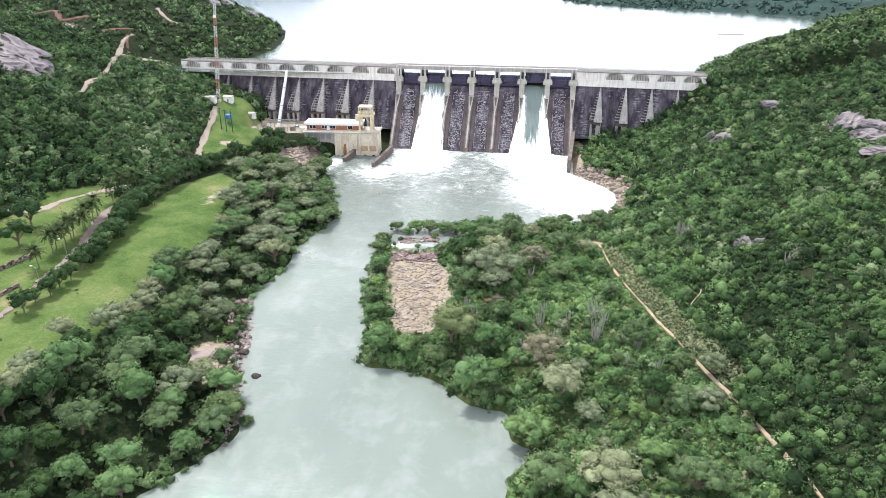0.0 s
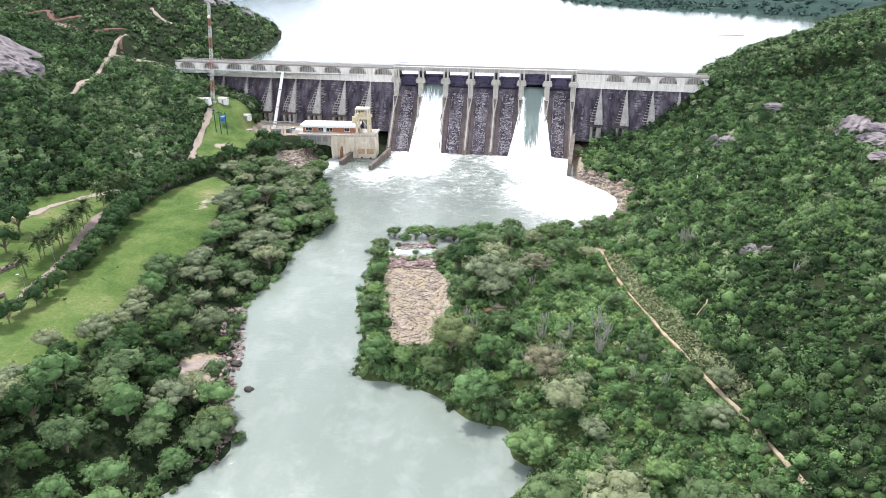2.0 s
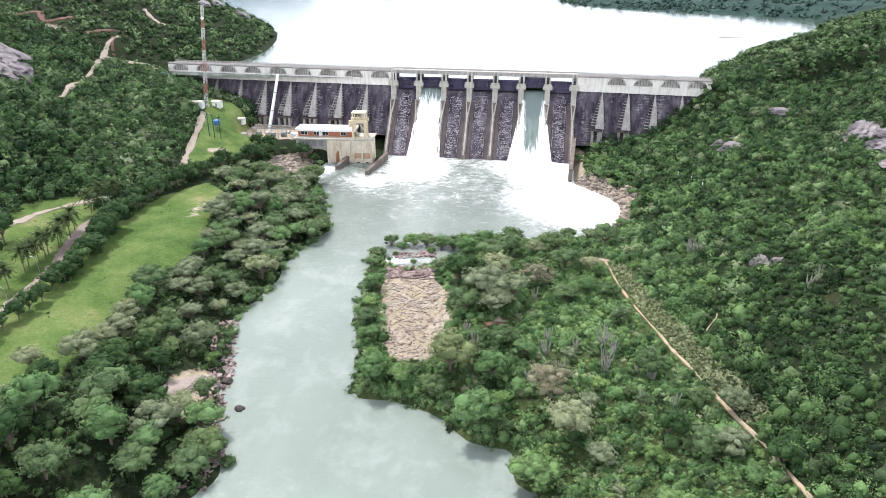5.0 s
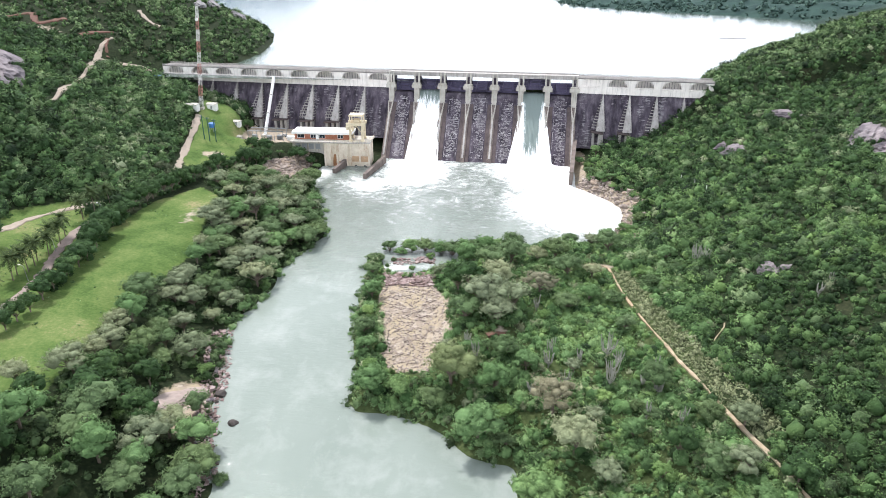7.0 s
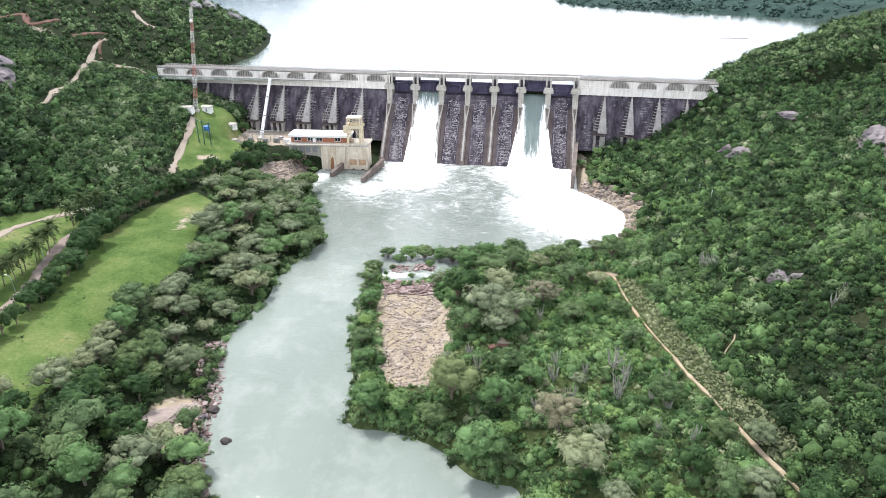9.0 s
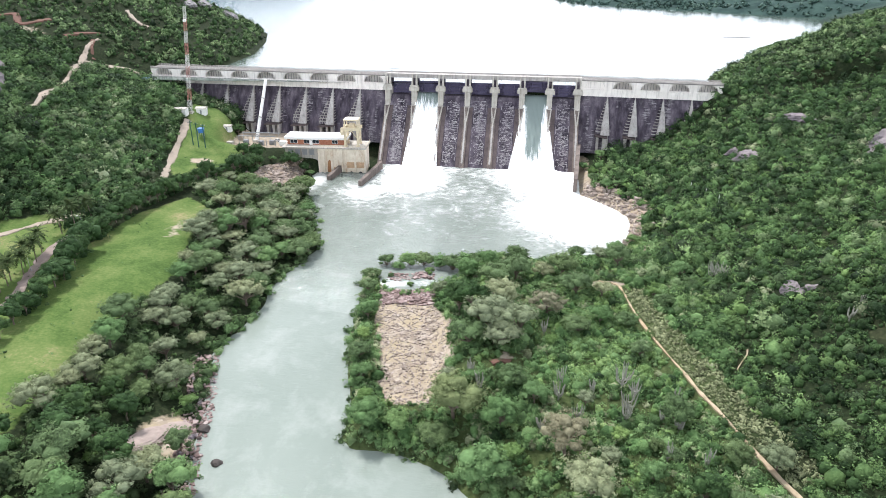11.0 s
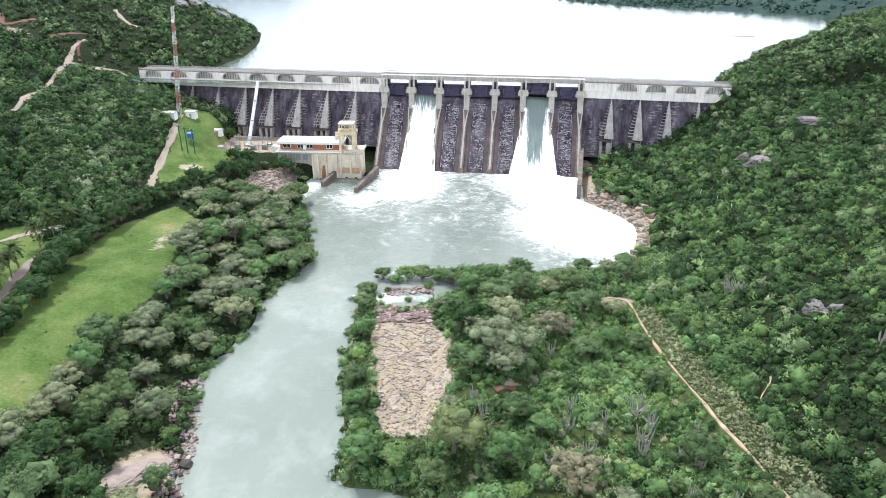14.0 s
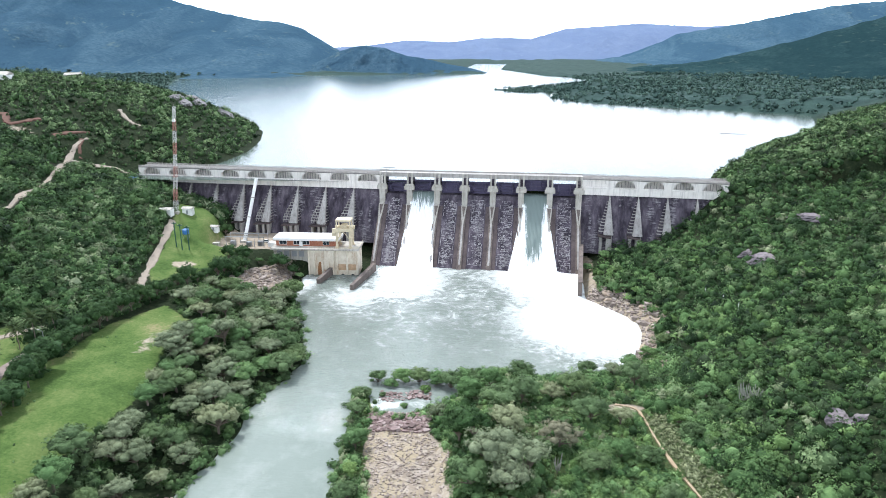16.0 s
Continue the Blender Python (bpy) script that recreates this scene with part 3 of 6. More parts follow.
def arch_outline(cx, w, z0, h, n=10):
    """The outline of an opening with a flat sill and an elliptic head."""
    pts = [(cx - w / 2, z0)]
    for k in range(n + 1):
        a = math.pi * k / n
        pts.append((cx - w / 2 * math.cos(a), z0 + h * 0.3 + h * 0.7 * math.sin(a)))
    pts.append((cx + w / 2, z0))
    return pts


def arched_panel(bm, x0, x1, z0, z1, y0, y1, w, az, ah):
    """One bay of the crest wall: a slab from y0 (front) to y1 with an arched opening through it."""
    cx = (x0 + x1) / 2
    hole = arch_outline(cx, w, az, ah)
    ring = []
    for px, pz in hole:
        if pz <= az + 1e-6:
            ring.append((x0 if px < cx else x1, z0))
        else:
            t = (px - (cx - w / 2)) / w
            ring.append((x0 + (x1 - x0) * t, z1))
    ring[1], ring[-2] = (x0, z1), (x1, z1)
    front = [(bm.verts.new((p[0], y0, p[1])), bm.verts.new((q[0], y0, q[1])), bm.verts.new((p[0], y1, p[1])), bm.verts.new((q[0], y1, q[1]))) for p, q in zip(hole, ring)]
    n = len(front)
    for k in range(n):
        a, b = front[k], front[(k + 1) % n]
        bm.faces.new((a[0], a[1], b[1], b[0]))
        bm.faces.new((a[2], b[2], b[3], a[3]))
        bm.faces.new((a[0], b[0], b[2], a[2]))
    bmesh.ops.recalc_face_normals(bm, faces=bm.faces[:])


def wing(label, at, count, first, base, pitch, flanks, walled_up=False):
    """A wing of the dam built along +x of its own frame: crest wall with arches over a dark battered wall and buttresses."""
    w = thing("dam_wing", label, "dam", at)
    x_end = first + pitch * (count - 0.5)
    x_start = first - pitch / 2
    bm = bmesh.new()
    prism(bm, [(0.6, 34.6), (-0.2 - 0.42 * (34.6 - base), base), (9, base), (9, 40), (7, 40), (7, 34.6)], "x", x_start, x_end)
    part("head_wall", bm, M_DARK, w, "dark streaked concrete wall")
    bm = bmesh.new()
    box(bm, x_start, x_end, 4.2, 8.5, 34.6, 42.3)
    part("gallery_back", bm, M_PALE, w)
    for k in range(count):
        cx = first + pitch * k
        bm = bmesh.new()
        arched_panel(bm, cx - pitch / 2, cx + pitch / 2, 34.4, 42.4, -0.6, 1.6, pitch * 0.68, 38.5, 3.9)
        panel = part("arch_panel", bm, M_PALE, w, "pale concrete panel with an arched opening")
        for j in range(7):
            px = cx - 4.6 + j * 1.55 + 0.15 * math.sin(j * 2.1 + k)
            bm = bmesh.new()
            box(bm, px - 0.14, px + 0.14, 1.9, 2.2, 38.0, 42.2)
            part("gallery_post", bm, M_GREY, panel)
        bm = bmesh.new()
        box(bm, cx - 5.8, cx + 5.8, -0.85, -0.3, 37.95, 38.45, 0.06)
        part("sill", bm, M_PALE, panel)
        bm = bmesh.new()
        box(bm, cx - pitch / 2 - 0.5, cx - pitch / 2 + 0.5, -0.8, -0.4, 34.4, 42.4)
        part("pilaster", bm, M_PALE, panel)
    bm = bmesh.new()
    box(bm, x_start, x_end, -0.9, 8.8, 42.4, 42.8, 0.05)
    part("deck_slab", bm, M_DECK, w)
    for y in (-0.7, 8.3):
        bm = bmesh.new()
        box(bm, x_start, x_end, y - 0.1, y + 0.15, 43.0, 43.25)
        box(bm, x_start, x_end, y - 0.1, y + 0.15, 43.5, 43.7)
        x = x_start
        while x < x_end:
            box(bm, x - 0.13, x + 0.13, y - 0.13, y + 0.17, 42.8, 43.75)
            x += 2.65
        part("parapet_rail", bm, M_GREY, w)
    for k in range(count - 1):
        buttress(w, first + pitch * (k + 0.5), base, *flanks)
    if walled_up:
        bm = bmesh.new()
        prism(bm, arch_outline(first, pitch * 0.66, 38.5, 3.8), "y", 0.3, 1.2)
        part("arch_infill", bm, M_PALE, w, "walled-up arch")
    return w


def buttress(w, x, base, wide, narrow):
    """A wedge-shaped buttress: pale pointed nose growing wider downwards, stepped flanks with pale step edges reaching wide and narrow to its two sides, a ledge and legs under it."""
    n = 14
    foot = 16.0
    bm = bmesh.new()
    rows = []
    for k in range(n + 1):
        f = k / n
        z = 34.4 + (foot - 34.4) * f
        half = 0.12 + 2.2 * f ** 0.9
        yn = -0.7 - 0.60 * (34.4 - z)
        rows.append([bm.verts.new((x - half, yn, z)), bm.verts.new((x, yn - 0.25, z)), bm.verts.new((x + half, yn, z)), bm.verts.new((x + half * 1.1, yn + 1.2, z)), bm.verts.new((x - half * 1.1, yn + 1.2, z))])
    for a, b in zip(rows, rows[1:]):
        for i in range(5):
            j = (i + 1) % 5
            bm.faces.new((a[i], a[j], b[j], b[i]))
    bm.faces.new(rows[0])
    bm.faces.new(rows[-1])
    bmesh.ops.recalc_face_normals(bm, faces=bm.faces[:])
    nose = part("buttress", bm, M_WEB, w, "pale wedge-shaped concrete buttress")
    steps = 13
    for k in range(2, steps):
        f = k / steps
        z = 34.4 + (foot - 34.4) * f
        lo, hi = x - 0.3 - narrow * min(1, 1.15 * f), x + 0.3 + wide * min(1, 1.25 * f) ** 1.1
        yn = -0.1 - 0.60 * (34.4 - z)
        bm = bmesh.new()
        box(bm, lo, hi, yn + 0.4, yn + 3.4, z - 1.42, z - 0.25)
        step_block = part("flank_step", bm, M_DARK, nose)
        bm = bmesh.new()
        box(bm, lo - 0.08, hi + 0.08, yn + 0.22, yn + 3.4, z - 0.25, z - 0.02)
        part("step_edge", bm, M_GREY, step_block)
        if hi - x > 2.6:
            bm = bmesh.new()
            for j in range(int((hi - x - 1.2) / 1.5)):
                px = hi - 0.25 - 1.5 * j
                box(bm, px - 0.13, px + 0.13, yn + 0.2, yn + 0.6, z - 1.42, z - 0.25)
            part("flank_rib", bm, M_GREY, step_block)["kind"] = "stuff"
    bm = bmesh.new()
    prism(bm, [(x - narrow - 0.6, foot - 0.1), (x + wide + 0.5, foot - 0.9), (x + wide + 0.5, foot - 1.5), (x - narrow - 0.6, foot - 0.7)], "y", -13.4, -7.0)
    part("ledge", bm, M_BAND, nose)
    for dx in (-narrow + 0.2, 0.4, wide - 2.0):
        bm = bmesh.new()
        box(bm, x + dx, x + dx + 1.4, -12.6, -7.0, base, foot - 0.9)
        part("leg", bm, M_GREY, nose)


left_wing = wing("long buttressed dam wing with pale arched crest wall", pose(-61.5, 3.7, 0, 0, 0, 180 - 6.0) @ Matrix.Diagonal((1, -1, 1, 1)), 9, 6.9, 7.0, 16.1, (6.0, 2.6))
right_wing = wing("short buttressed dam wing running into the hill", pose(46.5, -3.8, 0, 0, 0, -7.5), 5, 7.2, 6.0, 14.5, (1.0, 4.6), True)


# ---- the spillway ----
def chute_y(z):
    """The face of the spillway at the height z."""
    return -29.0 * (31.5 - z) / 31.5 if z < 27 else -4.14 + (z - 27) * 1.05 - 0.02 * (z - 27) ** 2


SPILL = Matrix.Translation((-8, 0, 0)) @ pose(0, 0, 0, 0, 0, -4) @ Matrix.Translation((8, 0, 0))
spillway = thing("spillway", "seven-bay concrete spillway with radial gates, two bays open", "spillway", SPILL)
PIERS = [-60 + 15 * k for k in range(8)]
CHUTE = [(chute_y(z), z) for z in (-3, 3, 9, 15, 21, 27, 29, 31, 32)]
for k in range(7):
    x0, x1 = PIERS[k], PIERS[k + 1]
    bm = bmesh.new()
    prism(bm, CHUTE + [(12, 32.2), (12, -3)], "x", x0 + 1.2, x1 - 1.2)
    chute = part("chute", bm, M_DARK, spillway, "dark chute streaked with lime")
    # worn lift lines standing proud of the face
    rr = random.Random(40 + k)
    if k not in (1, 5):
        bm = bmesh.new()
        for z in np.arange(1.5, 30, 0.55):
            for j in range(rr.randint(2, 11)):
                a = min(x1 - 4.4, max(x0 + 4.2, rr.gauss((x0 + x1) / 2 + 0.8 * math.sin(k * 2.1 + z * 0.2), 1.7)))
                b = min(x1 - 4.0, a + 0.15 + rr.uniform(0.0, 1.0) ** 3 * 2.4)
                h = rr.uniform(0.08, 0.48) * (0.45 if b - a > 1 else 1.0)
                zz = z + rr.uniform(-0.25, 0.25)
                y0 = chute_y(zz)
                box(bm, a, b, y0 - 0.07 - rr.uniform(0, 0.06), y0 + 0.5, zz, zz + h)
        for xx in (x0 + 4.1, x1 - 4.2):
            z = 2.0
            while z < 27:
                zt = min(28, z + rr.uniform(1, 5))
                prism(bm, [(chute_y(z) - 0.1, z), (chute_y(zt) - 0.1, zt), (chute_y(zt) + 0.4, zt), (chute_y(z) + 0.4, z)], "x", xx, xx + rr.uniform(0.1, 0.25))
                z = zt + rr.uniform(0.6, 5)
        for lo, hi in ((x0 + 1.2, x0 + 3.4), (x1 - 3.4, x1 - 1.2)):
            band = bmesh.new()
            prism(band, [(chute_y(-3) - 0.3, -3), (chute_y(27) - 0.3, 27), (chute_y(27) + 0.6, 27), (chute_y(-3) + 0.6, -3)], "x", lo, hi)
            part("side_band", band, M_BAND, chute, "smooth brown concrete band")
        ridge = part("lime_ridge", bm, M_LIME, chute, "white lime crust along the casting lifts")
        ridge["kind"] = "stuff"
for k, x in enumerate(PIERS):
    pier = thing("pier", "pale stained concrete spillway pier", "pier", group="spillway piers")
    pier.parent = spillway
    for key in ("category", "group"):
        del pier[key]
    half = 1.5
    # rib between the chutes
    bm = bmesh.new()
    top = 20.0
    prism(bm, [(chute_y(-3) - 0.9, -3), (chute_y(top) - 0.9, top), (chute_y(27), 27), (10, 27), (10, -3)], "x", x - 1.25, x + 1.25)
    part("rib", bm, M_RIB, pier)
    bm = bmesh.new()
    tw = 0.5
    prism(bm, [(chute_y(2) - 1.15, 2), (chute_y(top + 1) - 1.15, top + 1), (chute_y(top + 1), top + 1), (chute_y(2), 2)], "x", x - tw, x + tw)
    part("rib_cap", bm, M_WEB, pier)
    # body and tapered nose
    bm = bmesh.new()
    prism(bm, [(-3.4, 27.5), (-3.0, 35.4), (10, 35.4), (10, 27.5)], "x", x - half, x + half)
    part("body", bm, M_GREYPALE, pier)
    bm = bmesh.new()
    ring = []
    for z, h in ((27.5, half), (24.5, 1.15), (21.5, 0.75), (18.6, 0.22)):
        yf = min(-3.4, chute_y(z) - 1.5)
        ring.append([bm.verts.new(p) for p in ((x - h, yf, z), (x + h, yf, z), (x + h, yf + 4, z), (x - h, yf + 4, z))])
    for a, b in zip(ring, ring[1:]):
        for i in range(4):
            bm.faces.new((a[i], a[(i + 1) % 4], b[(i + 1) % 4], b[i]))
    bm.faces.new(ring[0])
    bm.faces.new(ring[-1])
    bmesh.ops.recalc_face_normals(bm, faces=bm.faces[:])
    part("nose", bm, M_GREYPALE, pier)
    # Plate just proud of the nose; its darker concrete paints the recess's shade.
    bm = bmesh.new()
    tip, top_y = chute_y(21.8) - 1.5, chute_y(27) - 1.5
    cut_face = [(x - 0.95, top_y, 27.2), (x + 0.95, top_y, 27.2), (x, tip, 21.8)]
    lo = [bm.verts.new((p[0], p[1] - 0.06, p[2])) for p in cut_face]
    hi = [bm.verts.new((p[0], p[1] + 0.3, p[2])) for p in cut_face]
    bm.faces.new(lo)
    bm.faces.new(hi[::-1])
    for i in range(3):
        bm.faces.new((lo[i], hi[i], hi[(i + 1) % 3], lo[(i + 1) % 3]))
    bmesh.ops.recalc_face_normals(bm, faces=bm.faces[:])
    part("recess", bm, M_RIB, pier)
    bm = bmesh.new()
    box(bm, x - 2.75, x + 2.75, -3.5, -1.0, 35.0, 36.9, 0.12)
    box(bm, x - 2.3, x + 2.3, -3.3, -1.0, 36.9, 37.9, 0.1)
    part("corbel", bm, M_GREYPALE, pier)
    for dx in (-1.15, 1.15):
        bm = bmesh.new()
        prism(bm, [(-2.3, 36.8), (-0.9, 43.9), (0.6, 43.9), (0.4, 36.8)], "x", x + dx - 0.42, x + dx + 0.42)
        part("column", bm, M_GREYPALE, pier)
    bm = bmesh.new()
    box(bm, x - 1.0, x + 1.0, 0.0, 10, 35.4, 41.9)
    part("shaft", bm, M_DARK, pier)
bm = bmesh.new()
box(bm, -62.0, 46.8, -0.3, 8.6, 41.9, 43.0, 0.08)
for y in (-0.3, 7.4):
    box(bm, -62.0, 46.8, y, y + 0.9, 41.5, 41.9)
part("bridge_deck", bm, M_WEB, spillway)
for y in (-0.2, 8.3):
    bm = bmesh.new()
    box(bm, -62, 46.8, y - 0.1, y + 0.12, 43.0, 43.7)
    for j in range(42):
        xx = -62 + j * 2.65
        box(bm, xx - 0.13, xx + 0.13, y - 0.13, y + 0.17, 43.0, 43.95)
    part("bridge_rail", bm, M_GREY, spillway)
for k in range(7):
    x0, x1 = PIERS[k] + 1.5, PIERS[k + 1] - 1.5
    lift = {1: 0.4, 5: 2.2}.get(k, 0.0)
    bm = bmesh.new()
    arc = []
    for j in range(9):
        a = radians(-20 + 34 * j / 8)
        arc.append((-4.0 + 9.5 * math.cos(a), 36.0 + 11.0 * math.sin(a) + lift))
    prism(bm, arc + [(p[0] + 0.35, p[1]) for p in arc[::-1]], "x", x0, x1)
    gate = part("radial_gate", bm, M_GATE, spillway, "dark blue-black steel radial gate")
    bm = bmesh.new()
    for j in (1, 3, 5, 7):
        yy, zz = arc[j]
        box(bm, x0, x1, yy - 0.75, yy, zz - 0.2, zz + 0.2)
    for j in range(6):
        xx = x0 + 0.8 + j * (x1 - x0 - 1.6) / 5
        prism(bm, [(p[0] - 0.45, p[1]) for p in arc[1:8]] + [(p[0], p[1]) for p in arc[7:0:-1]], "x", xx - 0.12, xx + 0.12)
    part("gate_beam", bm, M_GATE, gate)
    for s in (0.25, 0.75):
        xx = x0 + (x1 - x0) * s
        for j in (1, 7):
            bm = bmesh.new()
            tube(bm, (xx, -1.6, 36.2), (xx, arc[j][0], arc[j][1]), 0.28, 0.28, 6)
            part("gate_arm", bm, M_GATE, gate)


def flow(name, x_mid, half_top, half_low, clear_end, clear_width, seed, label):
    """A sheet of water falling down one bay and fanning out."""
    xs, zs = np.linspace(-1, 1, 40), np.concatenate([np.linspace(36.0, 31, 6), np.linspace(30, -0.6, 60)])
    verts, white = [], []
    for z in zs:
        f = np.clip((31.5 - z) / 31.5, 0, 1)
        half = half_top + (half_low - half_top) * f ** 1.15
        for s in xs:
            x = x_mid + s * half
            lump = 0.45 * math.sin(x * 1.9 + seed) * math.sin(z * 0.8 + x) + 0.5 * noise.noise((x * 0.6, z * 0.12, seed))
            y = chute_y(min(z, 31.9)) + 1.1 * max(0, z - 31.9) - 0.9 - 1.5 * f * (1 - abs(s) ** 3) - lump * f ** 0.5
            verts.append((x, y, min(z, 33.2)))
            edge = np.clip((abs(s * half) - clear_width * (1 - 0.5 * f)) / 4.0 + 0.42, 0, 1)
            fall = np.clip((f - clear_end) / 0.5 + 0.5, 0, 1)
            white.append(float(max(edge * min(1, f * 9), fall)))
    m = len(xs)
    faces = [(r * m + c, r * m + c + 1, (r + 1) * m + c + 1, (r + 1) * m + c) for r in range(len(zs) - 1) for c in range(m - 1)]
    me = mesh_from(name, verts, faces, M_FALL, {"white": white})
    me.polygons.foreach_set("use_smooth", np.ones(len(faces), bool))
    ob = tagged(new("water", me), label, "water", kind="structure")
    ob.matrix_basis = SPILL
    return ob


flow("fall", 22.5, 6.3, 12.4, 0.80, 5.0, 3.0, "green sheet of spilling water edged with white")
flow("fall", -37.9, 6.3, 9.6, 0.10, 5.6, 8.0, "white torrent pouring from an open gate")


def splash(x, y, w, d, h, seed):
    """The boiling heap of foam at the foot of a fall."""
    def height(gx, gy):
        r = ((gx - x) / w) ** 2 + ((gy - y) / d) ** 2
        return h * np.exp(-r * 1.6) * (1 + 0.4 * waves(gx, gy, 5, seed)) - 0.35 + 0.15 * waves(gx, gy, 2.2, seed + 1)
    xs, ys = np.linspace(x - w * 1.6, x + w * 1.6, 60), np.linspace(y - d * 1.6, -22, 60)
    return tagged(new("water", sheet("splash", xs, ys, height, M_FOAM)), "boiling white foam below the spillway", "foam", kind="structure")


splash(22, -36, 13, 12, 3.2, 60)
splash(-43, -36, 14, 9, 2.4, 64)

# ---- training walls ----
t_wall = thing("training_wall", "tall grey concrete training wall beside the spillway", "wall")
bm = bmesh.new()
prism(bm, [(-44.5, -3), (-44.5, 6.6), (-26, 8.4), (0, 11.5), (0, -3)], "x", 0, 1.8)
t_wall.matrix_basis = pose(44.6, -20, 0, 0, 0, -7.4)
part("wall_body", bm, M_RIB, t_wall)
bm = bmesh.new()
prism(bm, [(-44.8, 6.5), (-44.8, 7.0), (-26, 8.8), (0, 11.9), (0, 11.5), (-26, 8.3)], "x", -0.15, 1.95)
part("coping", bm, M_RIB, t_wall)
tail_walls = [((-59.6, -34.0), (-65.6, -63.0), 4.2, 2.6), ((-78.5, -35.0), (-83.4, -55.0), 4.4, 2.4)]
for (ax, ay), (bx, by), za, zb in tail_walls:
    ob = thing("tailrace_wall", "low weathered concrete tailrace wall", "wall", group="tailrace walls")
    ux, uy = bx - ax, by - ay
    n = math.hypot(ux, uy)
    px, py = -uy / n * 0.9, ux / n * 0.9
    bm = bmesh.new()
    lo = [(ax - px, ay - py), (bx - px, by - py), (bx + px, by + py), (ax + px, ay + py)]
    zs = (za, zb, zb, za)
    a = [bm.verts.new((*p, -3)) for p in lo]
    b = [bm.verts.new((*p, z)) for p, z in zip(lo, zs)]
    bm.faces.new(a[::-1])
    bm.faces.new(b)
    for i in range(4):
        bm.faces.new((a[i], a[(i + 1) % 4], b[(i + 1) % 4], b[i]))
    part("wall_body", bm, M_RIB, ob)

# ---- powerhouse ----
DECK = 13.4
power = thing("powerhouse", "cream stained powerhouse with white roof and brick walls", "powerhouse")
bm = bmesh.new()
box(bm, -91.2, -66.4, -41.5, -31, -3, DECK - 0.8)
part("substructure", bm, M_CREAM, power)
bm = bmesh.new()
box(bm, -110, -65.9, -42.2, -27.5, DECK - 0.8, DECK, 0.08)
part("deck", bm, M_GREYPALE, power)
bm = bmesh.new()
box(bm, -109.5, -91.2, -39.0, -27, 5, DECK - 0.8)
part("side_block", bm, M_GREYPALE, power)
for x in (-90.9, -88.3, -84.2, -78.7, -76.7, -71.8, -66.8):
    bm = bmesh.new()
    box(bm, x - 0.42, x + 0.42, -42.5, -41.3, 0.4 if x > -80 else -2, DECK - 0.8, 0.05)
    part("pilaster", bm, M_CREAM, power)
bm = bmesh.new()
prism(bm, arch_outline(-85.5, 2.6, -1.5, 8.2), "y", -41.56, -41.2)
part("outlet_arch", bm, M_RUST, power, "dark rust-stained arched outlet")
for x in (-81.4, -74.2, -69.3):
    bm = bmesh.new()
    box(bm, x - 2.0, x + 2.0, -41.80, -41.45, 2.6 if x > -76 else 0.6, 5.6 if x > -76 else 2.6)
    part("draft_gate", bm, M_RUSTED, power, "rusty steel draft tube gate")
    # Flat plate on the wall; the opening's shade is only its dark colour.
    bm = bmesh.new()
    prism(bm, arch_outline(x, 2.6, -2.0, 2.6), "y", -41.56, -41.2)
    part("draft_opening", bm, M_SHADE, power)
for x in (-106.5, -102.8, -99, -95.3):
    bm = bmesh.new()
    box(bm, x - 1.3, x + 1.3, -39.14, -38.9, 8.4, 11.4)
    part("shutter", bm, M_STEEL, power)
bm = bmesh.new()
box(bm, -108.4, -77.5, -37.2, -28.6, DECK, DECK + 3.0)
hall = part("hall", bm, M_BRICK, power, "red brick machine hall")
bm = bmesh.new()
box(bm, -109.6, -76.2, -38.6, -27.4, DECK + 3.0, DECK + 4.3, 0.1)
part("roof", bm, M_WHITE, hall, "flat white roof slab")
for a, b in ((-106.8, -103.0), (-99.5, -91.5), (-84.5, -81.5)):
    bm = bmesh.new()
    box(bm, a, b, -37.3, -37.0, DECK + 0.8, DECK + 2.6)
    window = part("window", bm, M_GLASS, hall)
    bm = bmesh.new()
    n = max(2, round((b - a) / 1.6))
    for j in range(n + 1):
        x = a + (b - a) * j / n
        box(bm, x - 0.07, x + 0.07, -37.36, -37.05, DECK + 0.7, DECK + 2.7)
    box(bm, a, b, -37.36, -37.05, DECK + 2.6, DECK + 2.75)
    box(bm, a, b, -37.4, -37.05, DECK + 0.65, DECK + 0.8)
    part("window_frame", bm, M_WHITE, window)
bm = bmesh.new()
box(bm, -96.6, -95.0, -37.45, -37.1, DECK, DECK + 2.4)
part("door", bm, M_WHITE, hall)
bm = bmesh.new()
for x in np.arange(-91, -65.9, 2.1):
    tube(bm, (x, -42.0, DECK), (x, -42.0, DECK + 1.1), 0.07, 0.07, 5)
for z in (0.55, 1.1):
    tube(bm, (-91, -42.0, DECK + z), (-66.1, -42.0, DECK + z), 0.06, 0.06, 5)
    tube(bm, (-66.1, -42.0, DECK + z), (-66.1, -28, DECK + z), 0.06, 0.06, 5)
part("railing", bm, M_YELLOW, power)

